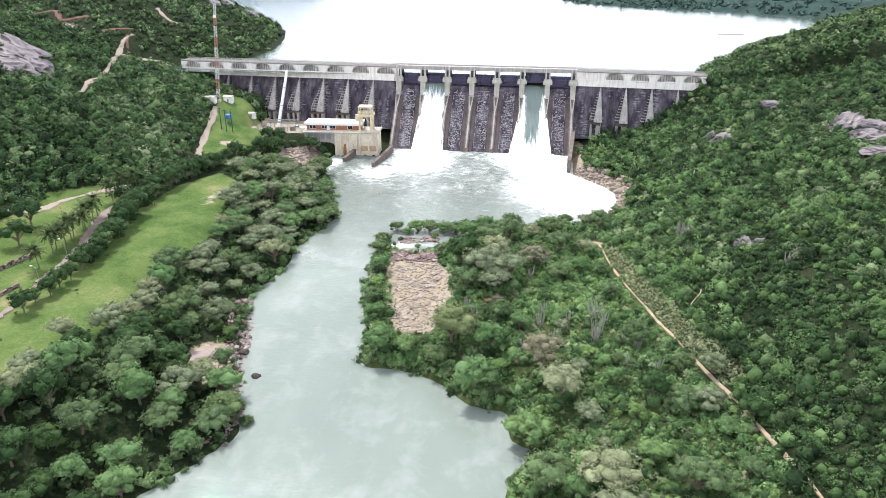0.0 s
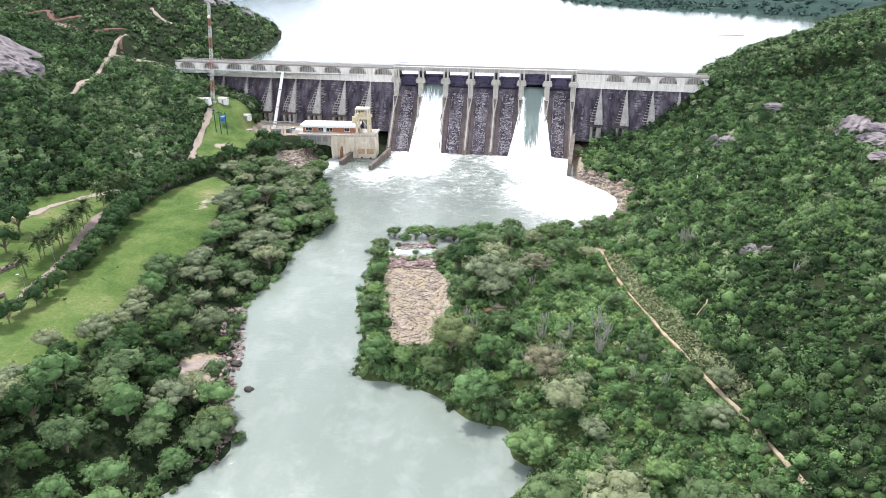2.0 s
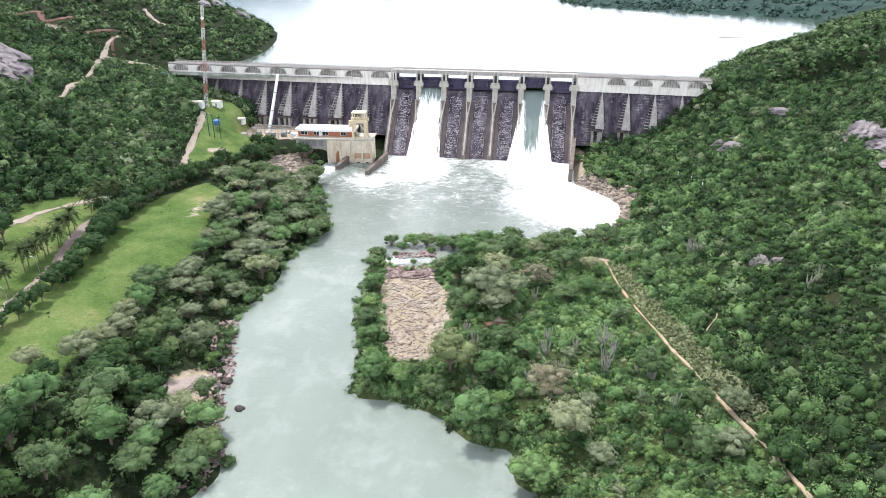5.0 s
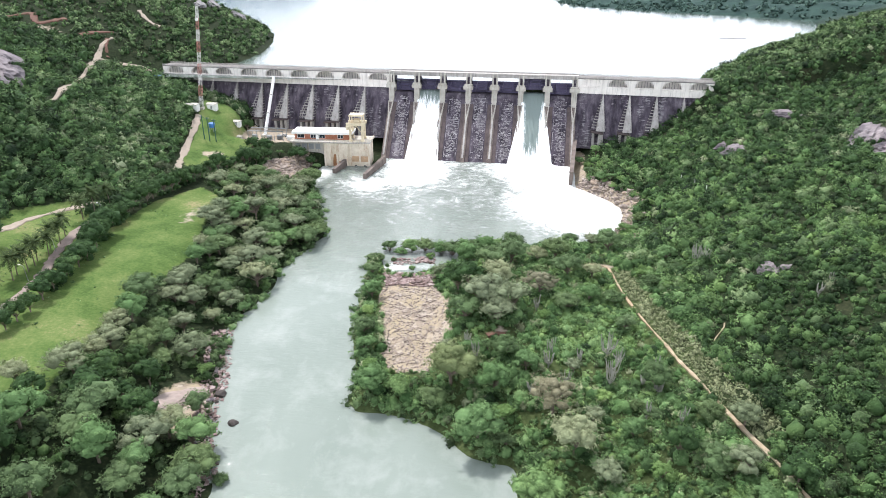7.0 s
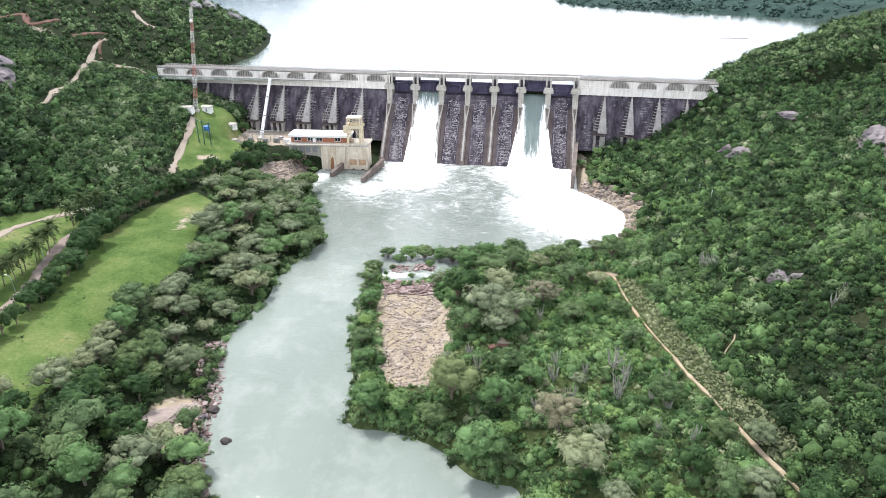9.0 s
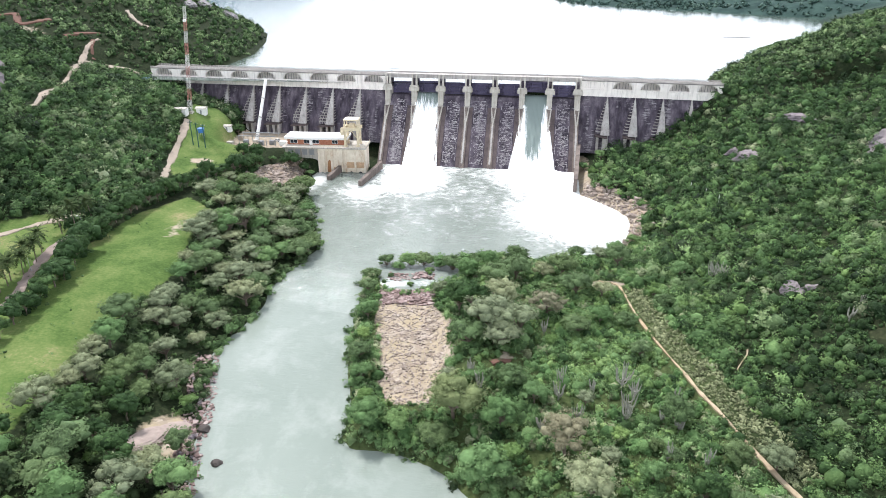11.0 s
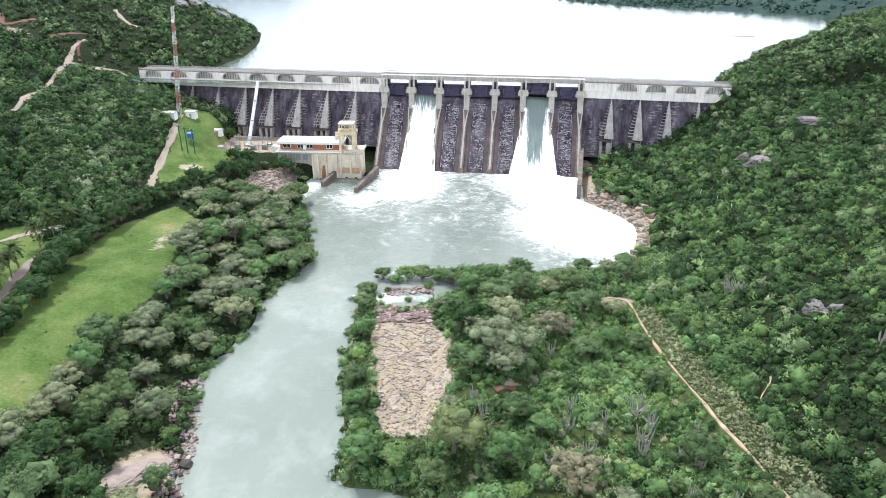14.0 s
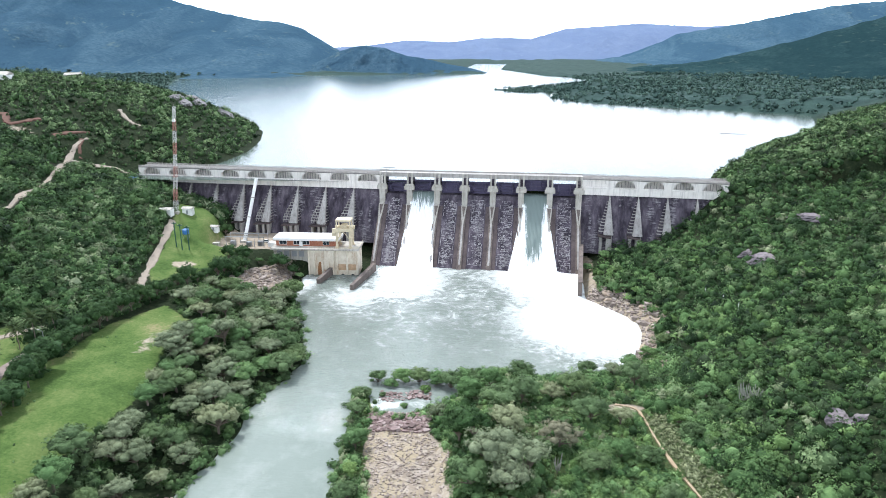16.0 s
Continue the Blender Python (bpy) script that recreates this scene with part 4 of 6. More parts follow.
crane = thing("gantry_crane", "faded yellow gantry crane standing on the powerhouse deck", "crane")
GX, GY = -73.6, -36.2
legs = [(-3.3, -3.2), (3.3, -3.2), (-3.3, 3.2), (3.3, 3.2)]
for dx, dy in legs:
    bm = bmesh.new()
    box(bm, GX + dx - 0.55, GX + dx + 0.55, GY + dy - 0.55, GY + dy + 0.55, DECK + 0.8, DECK + 9.6, 0.06)
    box(bm, GX + dx - 0.9, GX + dx + 0.9, GY + dy - 0.7, GY + dy + 0.7, DECK, DECK + 0.8, 0.06)
    part("leg", bm, M_YELLOW, crane)
for dy in (-3.2, 3.2):
    bm = bmesh.new()
    box(bm, GX - 5.4, GX + 4.6, GY + dy - 0.65, GY + dy + 0.65, DECK + 8.4, DECK + 9.9, 0.06)
    part("girder", bm, M_YELLOW, crane)
for dx in (-3.3, 3.3):
    for z in (3.6, 9.0):
        bm = bmesh.new()
        box(bm, GX + dx - 0.35, GX + dx + 0.35, GY - 3.2, GY + 3.2, DECK + z, DECK + z + 0.8)
        part("tie_beam", bm, M_YELLOW, crane)
bm = bmesh.new()
tube(bm, (GX - 3.3, GY - 3.2, DECK + 4), (GX, GY - 3.2, DECK + 8.4), 0.2, 0.2, 6)
tube(bm, (GX + 3.3, GY - 3.2, DECK + 4), (GX, GY - 3.2, DECK + 8.4), 0.2, 0.2, 6)
part("brace", bm, M_YELLOW, crane)
bm = bmesh.new()
box(bm, GX - 1.6, GX + 1.4, GY - 1.8, GY + 1.8, DECK + 9.9, DECK + 11.4, 0.1)
for dx in (-3.4, 3.2):
    box(bm, GX + dx - 0.3, GX + dx + 0.3, GY - 3.4, GY + 3.4, DECK + 9.9, DECK + 10.4)
trolley = part("trolley", bm, M_YELLOW, crane)
bm = bmesh.new()
for dx, dy in ((-3.4, -2.6), (3.2, -2.6), (-3.4, 2.6), (3.2, 2.6)):
    box(bm, GX + dx - 0.28, GX + dx + 0.28, GY + dy - 0.28, GY + dy + 0.28, DECK + 10.4, DECK + 13.3)
box(bm, GX - 3.9, GX + 3.7, GY - 3.0, GY + 3.0, DECK + 13.3, DECK + 14.1)
part("canopy", bm, M_YELLOW, trolley)
bm = bmesh.new()
box(bm, GX - 5.4, GX - 3.9, GY - 4.6, GY - 3.0, DECK + 6.2, DECK + 8.4, 0.08)
part("cabin", bm, M_YELLOW, crane)

pipe = thing("penstock_pipe", "white pipe leaning against the dam wall", "pipe")
bm = bmesh.new()
tube(bm, (-128.3, -2.2, 40.6), (-131.6, -19.5, 9.0), 0.85, 0.95, 14)
part("shell", bm, M_WHITE, pipe)
for f in (0.3, 0.6, 0.88):
    p = Vector((-128.3, -2.2, 40.6)).lerp(Vector((-131.6, -19.5, 9.0)), f)
    q = Vector((-128.3, -2.2, 40.6)).lerp(Vector((-131.6, -19.5, 9.0)), f + 0.012)
    bm = bmesh.new()
    tube(bm, p, q, 1.15, 1.15, 14)
    part("flange", bm, M_GREY, pipe)
bm = bmesh.new()
box(bm, -133.2, -130.0, -21.0, -17.6, 8.0, 10.6, 0.1)
part("anchor_block", bm, M_GREYPALE, pipe)


# ---- the mast knoll and the yard ----
def up(x, y):
    return float(land(np.array([x]), np.array([y]))[0])


MX, MY = -164.3, -25.0
MZ = up(MX, MY)
mast = thing("radio_mast", "tall red and white lattice radio mast", "mast")
bm = bmesh.new()
box(bm, MX - 1.6, MX + 1.6, MY - 1.6, MY + 1.6, MZ - 1, MZ + 0.5, 0.06)
part("footing", bm, M_GREYPALE, mast)
TOP, BAYS, LEAN = 80.6, 9, 0.10
for k in range(BAYS):
    z0, z1 = MZ + 0.5 + (TOP - MZ - 0.5) * k / BAYS, MZ + 0.5 + (TOP - MZ - 0.5) * (k + 1) / BAYS
    bm = bmesh.new()
    sub = 3
    for j in range(sub):
        a, b = z0 + (z1 - z0) * j / sub, z0 + (z1 - z0) * (j + 1) / sub
        ra, rb = (0.85 - 0.3 * (h - MZ) / (TOP - MZ) for h in (a, b))
        pa = [(MX + LEAN * (a - MZ) + ra * sx, MY + ra * sy, a) for sx, sy in ((-1, -1), (1, -1), (1, 1), (-1, 1))]
        pb = [(MX + LEAN * (b - MZ) + rb * sx, MY + rb * sy, b) for sx, sy in ((-1, -1), (1, -1), (1, 1), (-1, 1))]
        for i in range(4):
            tube(bm, pa[i], pb[i], 0.085, 0.085, 5)
            tube(bm, pa[i], pb[(i + 1) % 4], 0.04, 0.04, 4)
            tube(bm, pa[(i + 1) % 4], pb[i], 0.04, 0.04, 4)
            tube(bm, pb[i], pb[(i + 1) % 4], 0.04, 0.04, 4)
    part("lattice_section", bm, M_RED if k % 2 else M_MASTWHITE, mast, "red lattice section" if k % 2 else "white lattice section")
bm = bmesh.new()
tube(bm, (MX + 4.9, MY - 0.6, 74.0), (MX + 4.9, MY - 1.4, 74.0), 0.8, 0.8, 14)
part("dish", bm, M_WHITE, mast, "white drum antenna")
bm = bmesh.new()
tube(bm, (MX + LEAN * (TOP - MZ), MY, TOP), (MX + LEAN * (TOP - MZ), MY, TOP + 1.2), 0.1, 0.05, 6)
part("lightning_rod", bm, M_GREY, mast)


def hut(x, y, w, d, h, label):
    z = up(x, y)
    ob = thing("hut", label, "hut")
    bm = bmesh.new()
    box(bm, x - w / 2, x + w / 2, y - d / 2, y + d / 2, z - 1, z + h)
    walls = part("body", bm, M_WHITE, ob)
    bm = bmesh.new()
    prism(bm, [(y - d / 2 - 0.5, z + h), (y, z + h + 0.7), (y + d / 2 + 0.5, z + h), (y + d / 2 + 0.5, z + h - 0.15), (y - d / 2 - 0.5, z + h - 0.15)], "x", x - w / 2 - 0.4, x + w / 2 + 0.4)
    part("roof", bm, M_GREYPALE, ob)
    bm = bmesh.new()
    box(bm, x - 0.5, x + 0.5, y - d / 2 - 0.05, y - d / 2 + 0.1, z, z + 2.0)
    part("door", bm, M_STEEL, walls)
    return ob


hut(-166.8, -30.0, 6.0, 4.0, 3.0, "small white equipment hut beside the radio mast")
hut(-159.5, -21.0, 5.0, 3.5, 3.0, "small white shed on the grassy knoll")
hut(-146.0, -22.0, 4.2, 3.0, 2.4, "low white pump shed on the grass")
tank = thing("water_tank", "round blue water tank on a steel stand", "tank")
TX, TY = -151.8, -43.0
TZ = up(TX, TY)
bm = bmesh.new()
tube(bm, (TX, TY, TZ + 2.2), (TX, TY, TZ + 4.4), 1.5, 1.7, 16)
vessel = part("vessel", bm, M_BLUE, tank)
bm = bmesh.new()
tube(bm, (TX, TY, TZ + 4.4), (TX, TY, TZ + 4.75), 1.75, 1.1, 16)
part("lid", bm, M_BLUE, vessel)
for sx, sy in ((-1, -1), (1, -1), (1, 1), (-1, 1)):
    bm = bmesh.new()
    tube(bm, (TX + sx * 1.1, TY + sy * 1.1, TZ - 0.5), (TX + sx * 1.1, TY + sy * 1.1, TZ + 2.2), 0.14, 0.14, 6)
    part("leg", bm, M_STEEL, tank)
for x, y, h in ((-152.4, -53, 12.5), (-149.2, -54, 12.8), (-146.2, -53, 12.2)):
    z = up(x, y)
    post = thing("pylon_post", "dark green painted utility post on the knoll", "post", group="line posts")
    bm = bmesh.new()
    tube(bm, (x, y, z - 1), (x, y, z + h), 0.3, 0.22, 8)
    part("shaft", bm, M_GREENPAINT, post)
    bm = bmesh.new()
    box(bm, x - 1.2, x + 1.2, y - 0.12, y + 0.12, z + h - 1.0, z + h - 0.7)
    part("crossarm", bm, M_GREENPAINT, post)
    for s in (-1.0, 0, 1.0):
        bm = bmesh.new()
        tube(bm, (x + s, y, z + h - 0.7), (x + s, y, z + h - 0.2), 0.12, 0.09, 6)
        part("insulator", bm, M_GREYPALE, post)


def car(x, y, turn, paint, label):
    z = up(x, y)
    ob = thing("car", label, "car", pose(x, y, z + 0.02, 0, 0, turn), "cars in the yard")
    bm = bmesh.new()
    prism(bm, [(-2.1, 0.35), (-2.15, 0.8), (-1.3, 0.95), (1.9, 0.95), (2.1, 0.75), (2.1, 0.35)], "y", -0.85, 0.85)
    bmesh.ops.bevel(bm, geom=bm.edges[:], offset=0.06, segments=1, affect="EDGES")
    body = part("body", bm, paint, ob)
    bm = bmesh.new()
    prism(bm, [(-1.3, 0.94), (-0.65, 1.48), (1.0, 1.48), (1.75, 0.94)], "y", -0.74, 0.74)
    part("windows", bm, M_GLASS, body)
    bm = bmesh.new()
    box(bm, -0.6, 0.95, -0.72, 0.72, 1.46, 1.54, 0.03)
    part("roof", bm, paint, body)
    for sx in (-1.35, 1.3):
        for sy in (-0.82, 0.82):
            bm = bmesh.new()
            tube(bm, (sx, sy - 0.1, 0.33), (sx, sy + 0.1, 0.33), 0.33, 0.33, 12)
            part("wheel", bm, M_TYRE, ob)
    return ob


car(-103.0, -20.5, 12, M_WHITE, "white hatchback parked on the dirt yard")
car(-108.5, -21.5, 75, M_STEEL, "grey car parked on the dirt yard")
car(-98.0, -19.0, -20, M_WHITE, "white car parked below the dam wall")
bus = thing("truck", "blue truck standing at the end of the dam crest", "truck", pose(-203.5, 9.0, up(-203.5, 9.0), 0, 0, 170))
bm = bmesh.new()
box(bm, -3.0, 2.0, -1.2, 1.2, 1.0, 3.4, 0.08)
part("cargo_box", bm, M_BLUE, bus)
bm = bmesh.new()
prism(bm, [(2.1, 0.7), (2.1, 2.9), (3.4, 2.9), (4.0, 1.7), (4.1, 0.7)], "y", -1.1, 1.1)
part("cab", bm, M_BLUE, bus)
for sx in (-2.0, 3.0):
    for sy in (-1.1, 1.1):
        bm = bmesh.new()
        tube(bm, (sx, sy - 0.15, 0.5), (sx, sy + 0.15, 0.5), 0.5, 0.5, 12)
        part("wheel", bm, M_TYRE, bus)

yard = thing("switchyard", "grey steel switchyard frames and transformers behind the powerhouse", "switchyard")
YZ = up(-128, -24)
for x in (-138, -133, -123, -118):
    for y in (-28, -21):
        bm = bmesh.new()
        tube(bm, (x, y, YZ - 0.5), (x, y, YZ + 5.5), 0.18, 0.14, 6)
        part("post", bm, M_STEEL, yard)
for y in (-28, -21):
    bm = bmesh.new()
    box(bm, -138.3, -117.7, y - 0.2, y + 0.2, YZ + 5.2, YZ + 5.6)
    part("beam", bm, M_STEEL, yard)
for x, y in ((-135.5, -24.5), (-121, -24.5), (-126.5, -26)):
    bm = bmesh.new()
    box(bm, x - 1.3, x + 1.3, y - 1.0, y + 1.0, YZ, YZ + 2.4, 0.1)
    body = part("transformer", bm, M_STEEL, yard)
    bm = bmesh.new()
    for j in range(6):
        box(bm, x - 1.1 + j * 0.4, x - 0.95 + j * 0.4, y - 1.35, y - 1.0, YZ + 0.3, YZ + 2.1)
    part("fin", bm, M_STEEL, body)
    for j in (-0.7, 0, 0.7):
        bm = bmesh.new()
        tube(bm, (x + j, y, YZ + 2.4), (x + j, y, YZ + 3.3), 0.14, 0.08, 6)
        part("bushing", bm, M_GREYPALE, body)
for k, (x, y, w, d, h, paint) in enumerate(((-113.5, -26.5, 5.0, 2.4, 2.5, M_WHITE), (-142.0, -31.0, 3.2, 2.2, 2.2, M_GREYPALE), (-111.0, -17.5, 4.2, 2.2, 2.3, M_STEEL), (-134.0, -33.5, 2.6, 2.0, 1.8, M_WHITE))):
    crate = thing("container", "small pale steel storage container on the dirt yard", "container", pose(x, y, up(x, y), 0, 0, 14 * k - 20), "yard containers")
    bm = bmesh.new()
    box(bm, -w / 2, w / 2, -d / 2, d / 2, -0.3, h, 0.05)
    shell = part("shell", bm, paint, crate)
    for sx in (-w / 4, w / 4):
        bm = bmesh.new()
        box(bm, sx - w / 4 + 0.12, sx + w / 4 - 0.12, -d / 2 - 0.06, -d / 2 + 0.05, 0.1, h - 0.2)
        part("door", bm, paint, shell)
car(-116.0, -22.0, 40, M_WHITE, "white pickup parked beside the switchyard")
car(-120.0, -19.0, -12, M_WHITE, "white car parked below the pipe")
hoist = thing("hoist_frame", "small steel hoist frame on the crest road", "hoist")
bm = bmesh.new()
for x in (-58, -54.4):
    tube(bm, (x, 4, 43.0), (x, 4, 46.0), 0.14, 0.14, 6)
part("upright", bm, M_STEEL, hoist)
bm = bmesh.new()
box(bm, -59.6, -53.0, 3.8, 4.2, 46.0, 46.3)
part("crossbeam", bm, M_STEEL, hoist)


# ---- plants ----
GOLD = (1 + 5 ** 0.5) / 2
ICO = np.array([(-1, GOLD, 0), (1, GOLD, 0), (-1, -GOLD, 0), (1, -GOLD, 0), (0, -1, GOLD), (0, 1, GOLD), (0, -1, -GOLD), (0, 1, -GOLD), (GOLD, 0, -1), (GOLD, 0, 1), (-GOLD, 0, -1), (-GOLD, 0, 1)]) / math.hypot(1, GOLD)
ICO_FACES = np.array([(0, 11, 5), (0, 5, 1), (0, 1, 7), (0, 7, 10), (0, 10, 11), (1, 5, 9), (5, 11, 4), (11, 10, 2), (10, 7, 6), (7, 1, 8),
                      (3, 9, 4), (3, 4, 2), (3, 2, 6), (3, 6, 8), (3, 8, 9), (4, 9, 5), (2, 4, 11), (6, 2, 10), (8, 6, 7), (9, 8, 1)])


OCTA = np.array([(1, 0, 0), (-1, 0, 0), (0, 1, 0), (0, -1, 0), (0, 0, 1), (0, 0, -1)], float)
OCTA_FACES = np.array([(0, 2, 4), (2, 1, 4), (1, 3, 4), (3, 0, 4), (2, 0, 5), (1, 2, 5), (3, 1, 5), (0, 3, 5)])


def leaf_mesh(name, centre, normal, size, material, rnd, outward, tone, hearts, heart_tone, ball=(ICO, ICO_FACES), stretch=1.6):
    """Many small leaf sprigs, one pointed blade at each centre, over the dense hearts (x, y, z, rx, rz) of the crowns; each sprig keeps the tone of its spray."""
    n, m, (corner, sides) = len(centre), len(hearts), ball
    normal = normal / np.linalg.norm(normal, axis=1, keepdims=True)
    ref = rnd.normal(size=(n, 3))
    u = np.cross(normal, ref)
    u /= np.linalg.norm(u, axis=1, keepdims=True)
    v = np.cross(normal, u)
    a, b = (size * stretch ** 0.5)[:, None], (size / stretch ** 0.5)[:, None]
    c = np.stack([centre - u * a, centre + u * a * rnd.uniform(0.2, 0.9, (n, 1)) - v * b, centre + u * a * 0.4 + v * b], 1).reshape(-1, 3)
    k = len(corner)
    lump = corner[None] * rnd.uniform(0.75, 1.15, (m, k, 1))
    core = hearts[:, None, :3] + lump * hearts[:, None, [3, 3, 4]]
    c = np.concatenate([c, core.reshape(-1, 3)])
    tri = np.concatenate([np.arange(3 * n), (3 * n + k * np.arange(m)[:, None, None] + sides[None]).ravel()]).astype(np.int32)
    f = len(tri) // 3
    me = bpy.data.meshes.new(name)
    me.vertices.add(len(c))
    me.vertices.foreach_set("co", c.astype(np.float32).ravel())
    me.loops.add(3 * f)
    me.loops.foreach_set("vertex_index", tri)
    me.polygons.add(f)
    me.polygons.foreach_set("loop_start", np.arange(0, 3 * f, 3, dtype=np.int32))
    me.polygons.foreach_set("loop_total", np.full(f, 3, dtype=np.int32))
    me.polygons.foreach_set("use_smooth", np.ones(f, bool))
    me.materials.append(material)
    me.attributes.new("tone", "FLOAT", "POINT").data.foreach_set("value", np.concatenate([np.repeat(tone, 3), np.repeat(heart_tone, k)]).astype(np.float32))
    me.update(calc_edges=True)
    swell = outward / np.linalg.norm(outward, axis=1, keepdims=True) * 0.72 + normal * 0.28
    swell /= np.linalg.norm(swell, axis=1, keepdims=True)
    me.normals_split_custom_set_from_vertices(np.concatenate([np.repeat(swell, 3, axis=0), np.tile(corner, (m, 1))]).tolist())
    return me


def tree_meshes(seed, material, width, height, lobes, sprays, leaf, flat=0.7, open_crown=0.0, each=15):
    """Trunk with limbs, and a crown of leafy sprays gathered in uneven lobes."""
    r = np.random.RandomState(seed)
    trunk_h = height * (0.30 + 0.12 * open_crown)
    bm = bmesh.new()
    tube(bm, (0, 0, -0.8), (0.1, 0.05, trunk_h), 0.024 * width + 0.08, 0.018 * width + 0.05, 7)
    cs, ns, ss, os, ts, hs = [], [], [], [], [], []
    for k in range(lobes):
        ang = 2.4 * k + r.uniform(-0.5, 0.5)
        rad = width * 0.5 * (0.05 if k == 0 else r.uniform(0.25, 0.72))
        lz = height * (0.80 - 0.42 * (2 * rad / width) ** 1.6 + r.uniform(-0.07, 0.07))
        c = np.array([rad * math.cos(ang), rad * math.sin(ang), lz])
        lr = width * r.uniform(0.15, 0.29)
        tube(bm, (0.1, 0.05, trunk_h * r.uniform(0.55, 1.0)), tuple(c - (0, 0, lr * 0.25)), 0.012 * width + 0.04, 0.03, 5)
        m = max(4, round(sprays / lobes * (lr / (0.22 * width)) ** 2))
        core = lr * (0.73 - 0.34 * open_crown)
        hs.append((*c, core, core * flat))
        d = r.normal(size=(m, 3))
        d /= np.linalg.norm(d, axis=1, keepdims=True)
        d[:, 2] = np.where(d[:, 2] < -0.3, -d[:, 2] * 0.6, d[:, 2])
        spray = c + d * (lr * r.uniform(0.70 - 0.3 * open_crown, 1.12, m))[:, None] * np.array([1.0, 1.0, flat])
        wide = width * r.uniform(0.028, 0.058, m)
        hue = r.uniform(0.36, 0.64, m)
        off = r.normal(size=(m, each, 3)) * 0.62
        p = spray[:, None] + off * wide[:, None, None] * np.array([1.0, 1.0, 0.55])
        cs.append(p.reshape(-1, 3))
        ns.append((0.5 * d[:, None] + 0.5 * off + r.normal(size=off.shape) * 0.45 + np.array([0, 0, 0.55])).reshape(-1, 3))
        os.append((0.55 * d[:, None] + 0.5 * off + 0.8 * (p - np.array([0, 0, height * 0.35])) / (width * 0.5) + np.array([0, 0, 0.1])).reshape(-1, 3))
        ss.append(leaf * r.uniform(0.6, 1.35, m * each))
        ts.append(np.repeat(hue, each))
    trunk = bpy.data.meshes.new("trunk")
    bm.to_mesh(trunk)
    bm.free()
    trunk.materials.append(M_BARK)
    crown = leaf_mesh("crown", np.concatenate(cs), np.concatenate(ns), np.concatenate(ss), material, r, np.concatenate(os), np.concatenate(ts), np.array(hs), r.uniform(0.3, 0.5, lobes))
    return trunk, crown


KINDS = {
    "lush": ("leafy bright green tree on the bank", [tree_meshes(100 + k, M_FRESH, 8, 6.5, 14, 170, 0.155) for k in range(4)]),
    "grey": ("feathery grey-olive thorn tree", [tree_meshes(120 + k, M_GREYLEAF, 9, 6.5, 18, 190, 0.125, 0.6, 0.4) for k in range(4)]),
    "olive": ("spreading olive green riverside tree", [tree_meshes(140 + k, M_LEAF, 9, 6.5, 16, 180, 0.15, 0.65, 0.15) for k in range(4)]),
    "deep": ("dense dark green mango tree", [tree_meshes(160 + k, M_DEEP, 8, 7.5, 13, 170, 0.17, 0.95) for k in range(4)]),
    "lime": ("small bright lime green tree", [tree_meshes(180 + k, M_LIMELEAF, 6, 4.6, 10, 120, 0.14) for k in range(3)]),
    "dry": ("half-bare brownish thorn tree", [tree_meshes(190 + k, M_DRYLEAF, 9, 5.8, 16, 150, 0.115, 0.5, 0.8) for k in range(3)]),
    "feather": ("pale feathery yellow-green mesquite tree", [tree_meshes(200 + k, M_FEATHER, 9, 5.5, 18, 200, 0.115, 0.6, 0.4) for k in range(2)]),
}
tree_pick = random.Random(7)
placed = []


def plant(kind, x, y, width, group, z=None):
    label, shapes = KINDS[kind]
    trunk, crown = tree_pick.choice(shapes)
    s = width / 8.5
    ob = thing("tree", label, "tree", pose(x, y, (up(x, y) if z is None else z) - 0.1, 0, 0, tree_pick.uniform(0, 360)) @ Matrix.Diagonal((s, s, s * tree_pick.uniform(0.85, 1.15), 1)), group)
    for nm, me in (("trunk", trunk), ("crown", crown)):
        new(nm, me).parent = ob
    placed.append((x, y, width))
    return ob


def free_spot(x, y, gap):
    return all((x - a) ** 2 + (y - b) ** 2 > (gap * 0.5 * (0.5 + 0.06 * w)) ** 2 for a, b, w in placed)


TRAIL = [(34.6, -180), (39.8, -182.5), (41, -188.7), (41.7, -199), (43.4, -211.4), (46, -222.8), (48.7, -233.3), (50, -239.8), (52.1, -246.8), (53.6, -253), (55, -260.3), (56.2, -266), (57.2, -271), (59.2, -279.6), (61, -292), (63, -306), (66, -330)]
SPUR = [(64.9, -227), (64.2, -229), (62.6, -231), (61.2, -232.8), (59.8, -235)]
HILLROAD = [(-209, -86), (-215, -68.5), (-222, -46), (-226, -31), (-238, 0), (-244.5, 19), (-246, 32), (-245, 40)]
UPROAD = [(-250, 88), (-243, 81), (-234, 74.6), (-228, 72.6)]
CRESTROAD = [(-243, 12), (-234, 18), (-227, 19), (-218, 20), (-204, 18)]
MASTROAD = [(-143, -112), (-147.5, -97), (-153, -78), (-158, -58), (-163, -32)]
TOEROAD = [(-205, -200), (-186, -188), (-176.6, -178), (-174.7, -167), (-169.6, -159), (-163.8, -152), (-155, -143)]
LANE = [(-139, -300), (-138.5, -254), (-139, -242), (-141.6, -223), (-143, -208), (-147, -196), (-151, -178), (-153, -156)]

VERGE = [(x + 3.8, y) for x, y in TRAIL[2:13]]
BANKS = [[(-262, 32), (-255.5, 41.2), (-248, 49)], [(-247, 36), (-243, 26), (-239, 19)], [(-316, 40), (-304, 50), (-292, 38), (-280, 51)], [(0.5, -228.5), (3.5, -227.5), (7, -229.5)]]


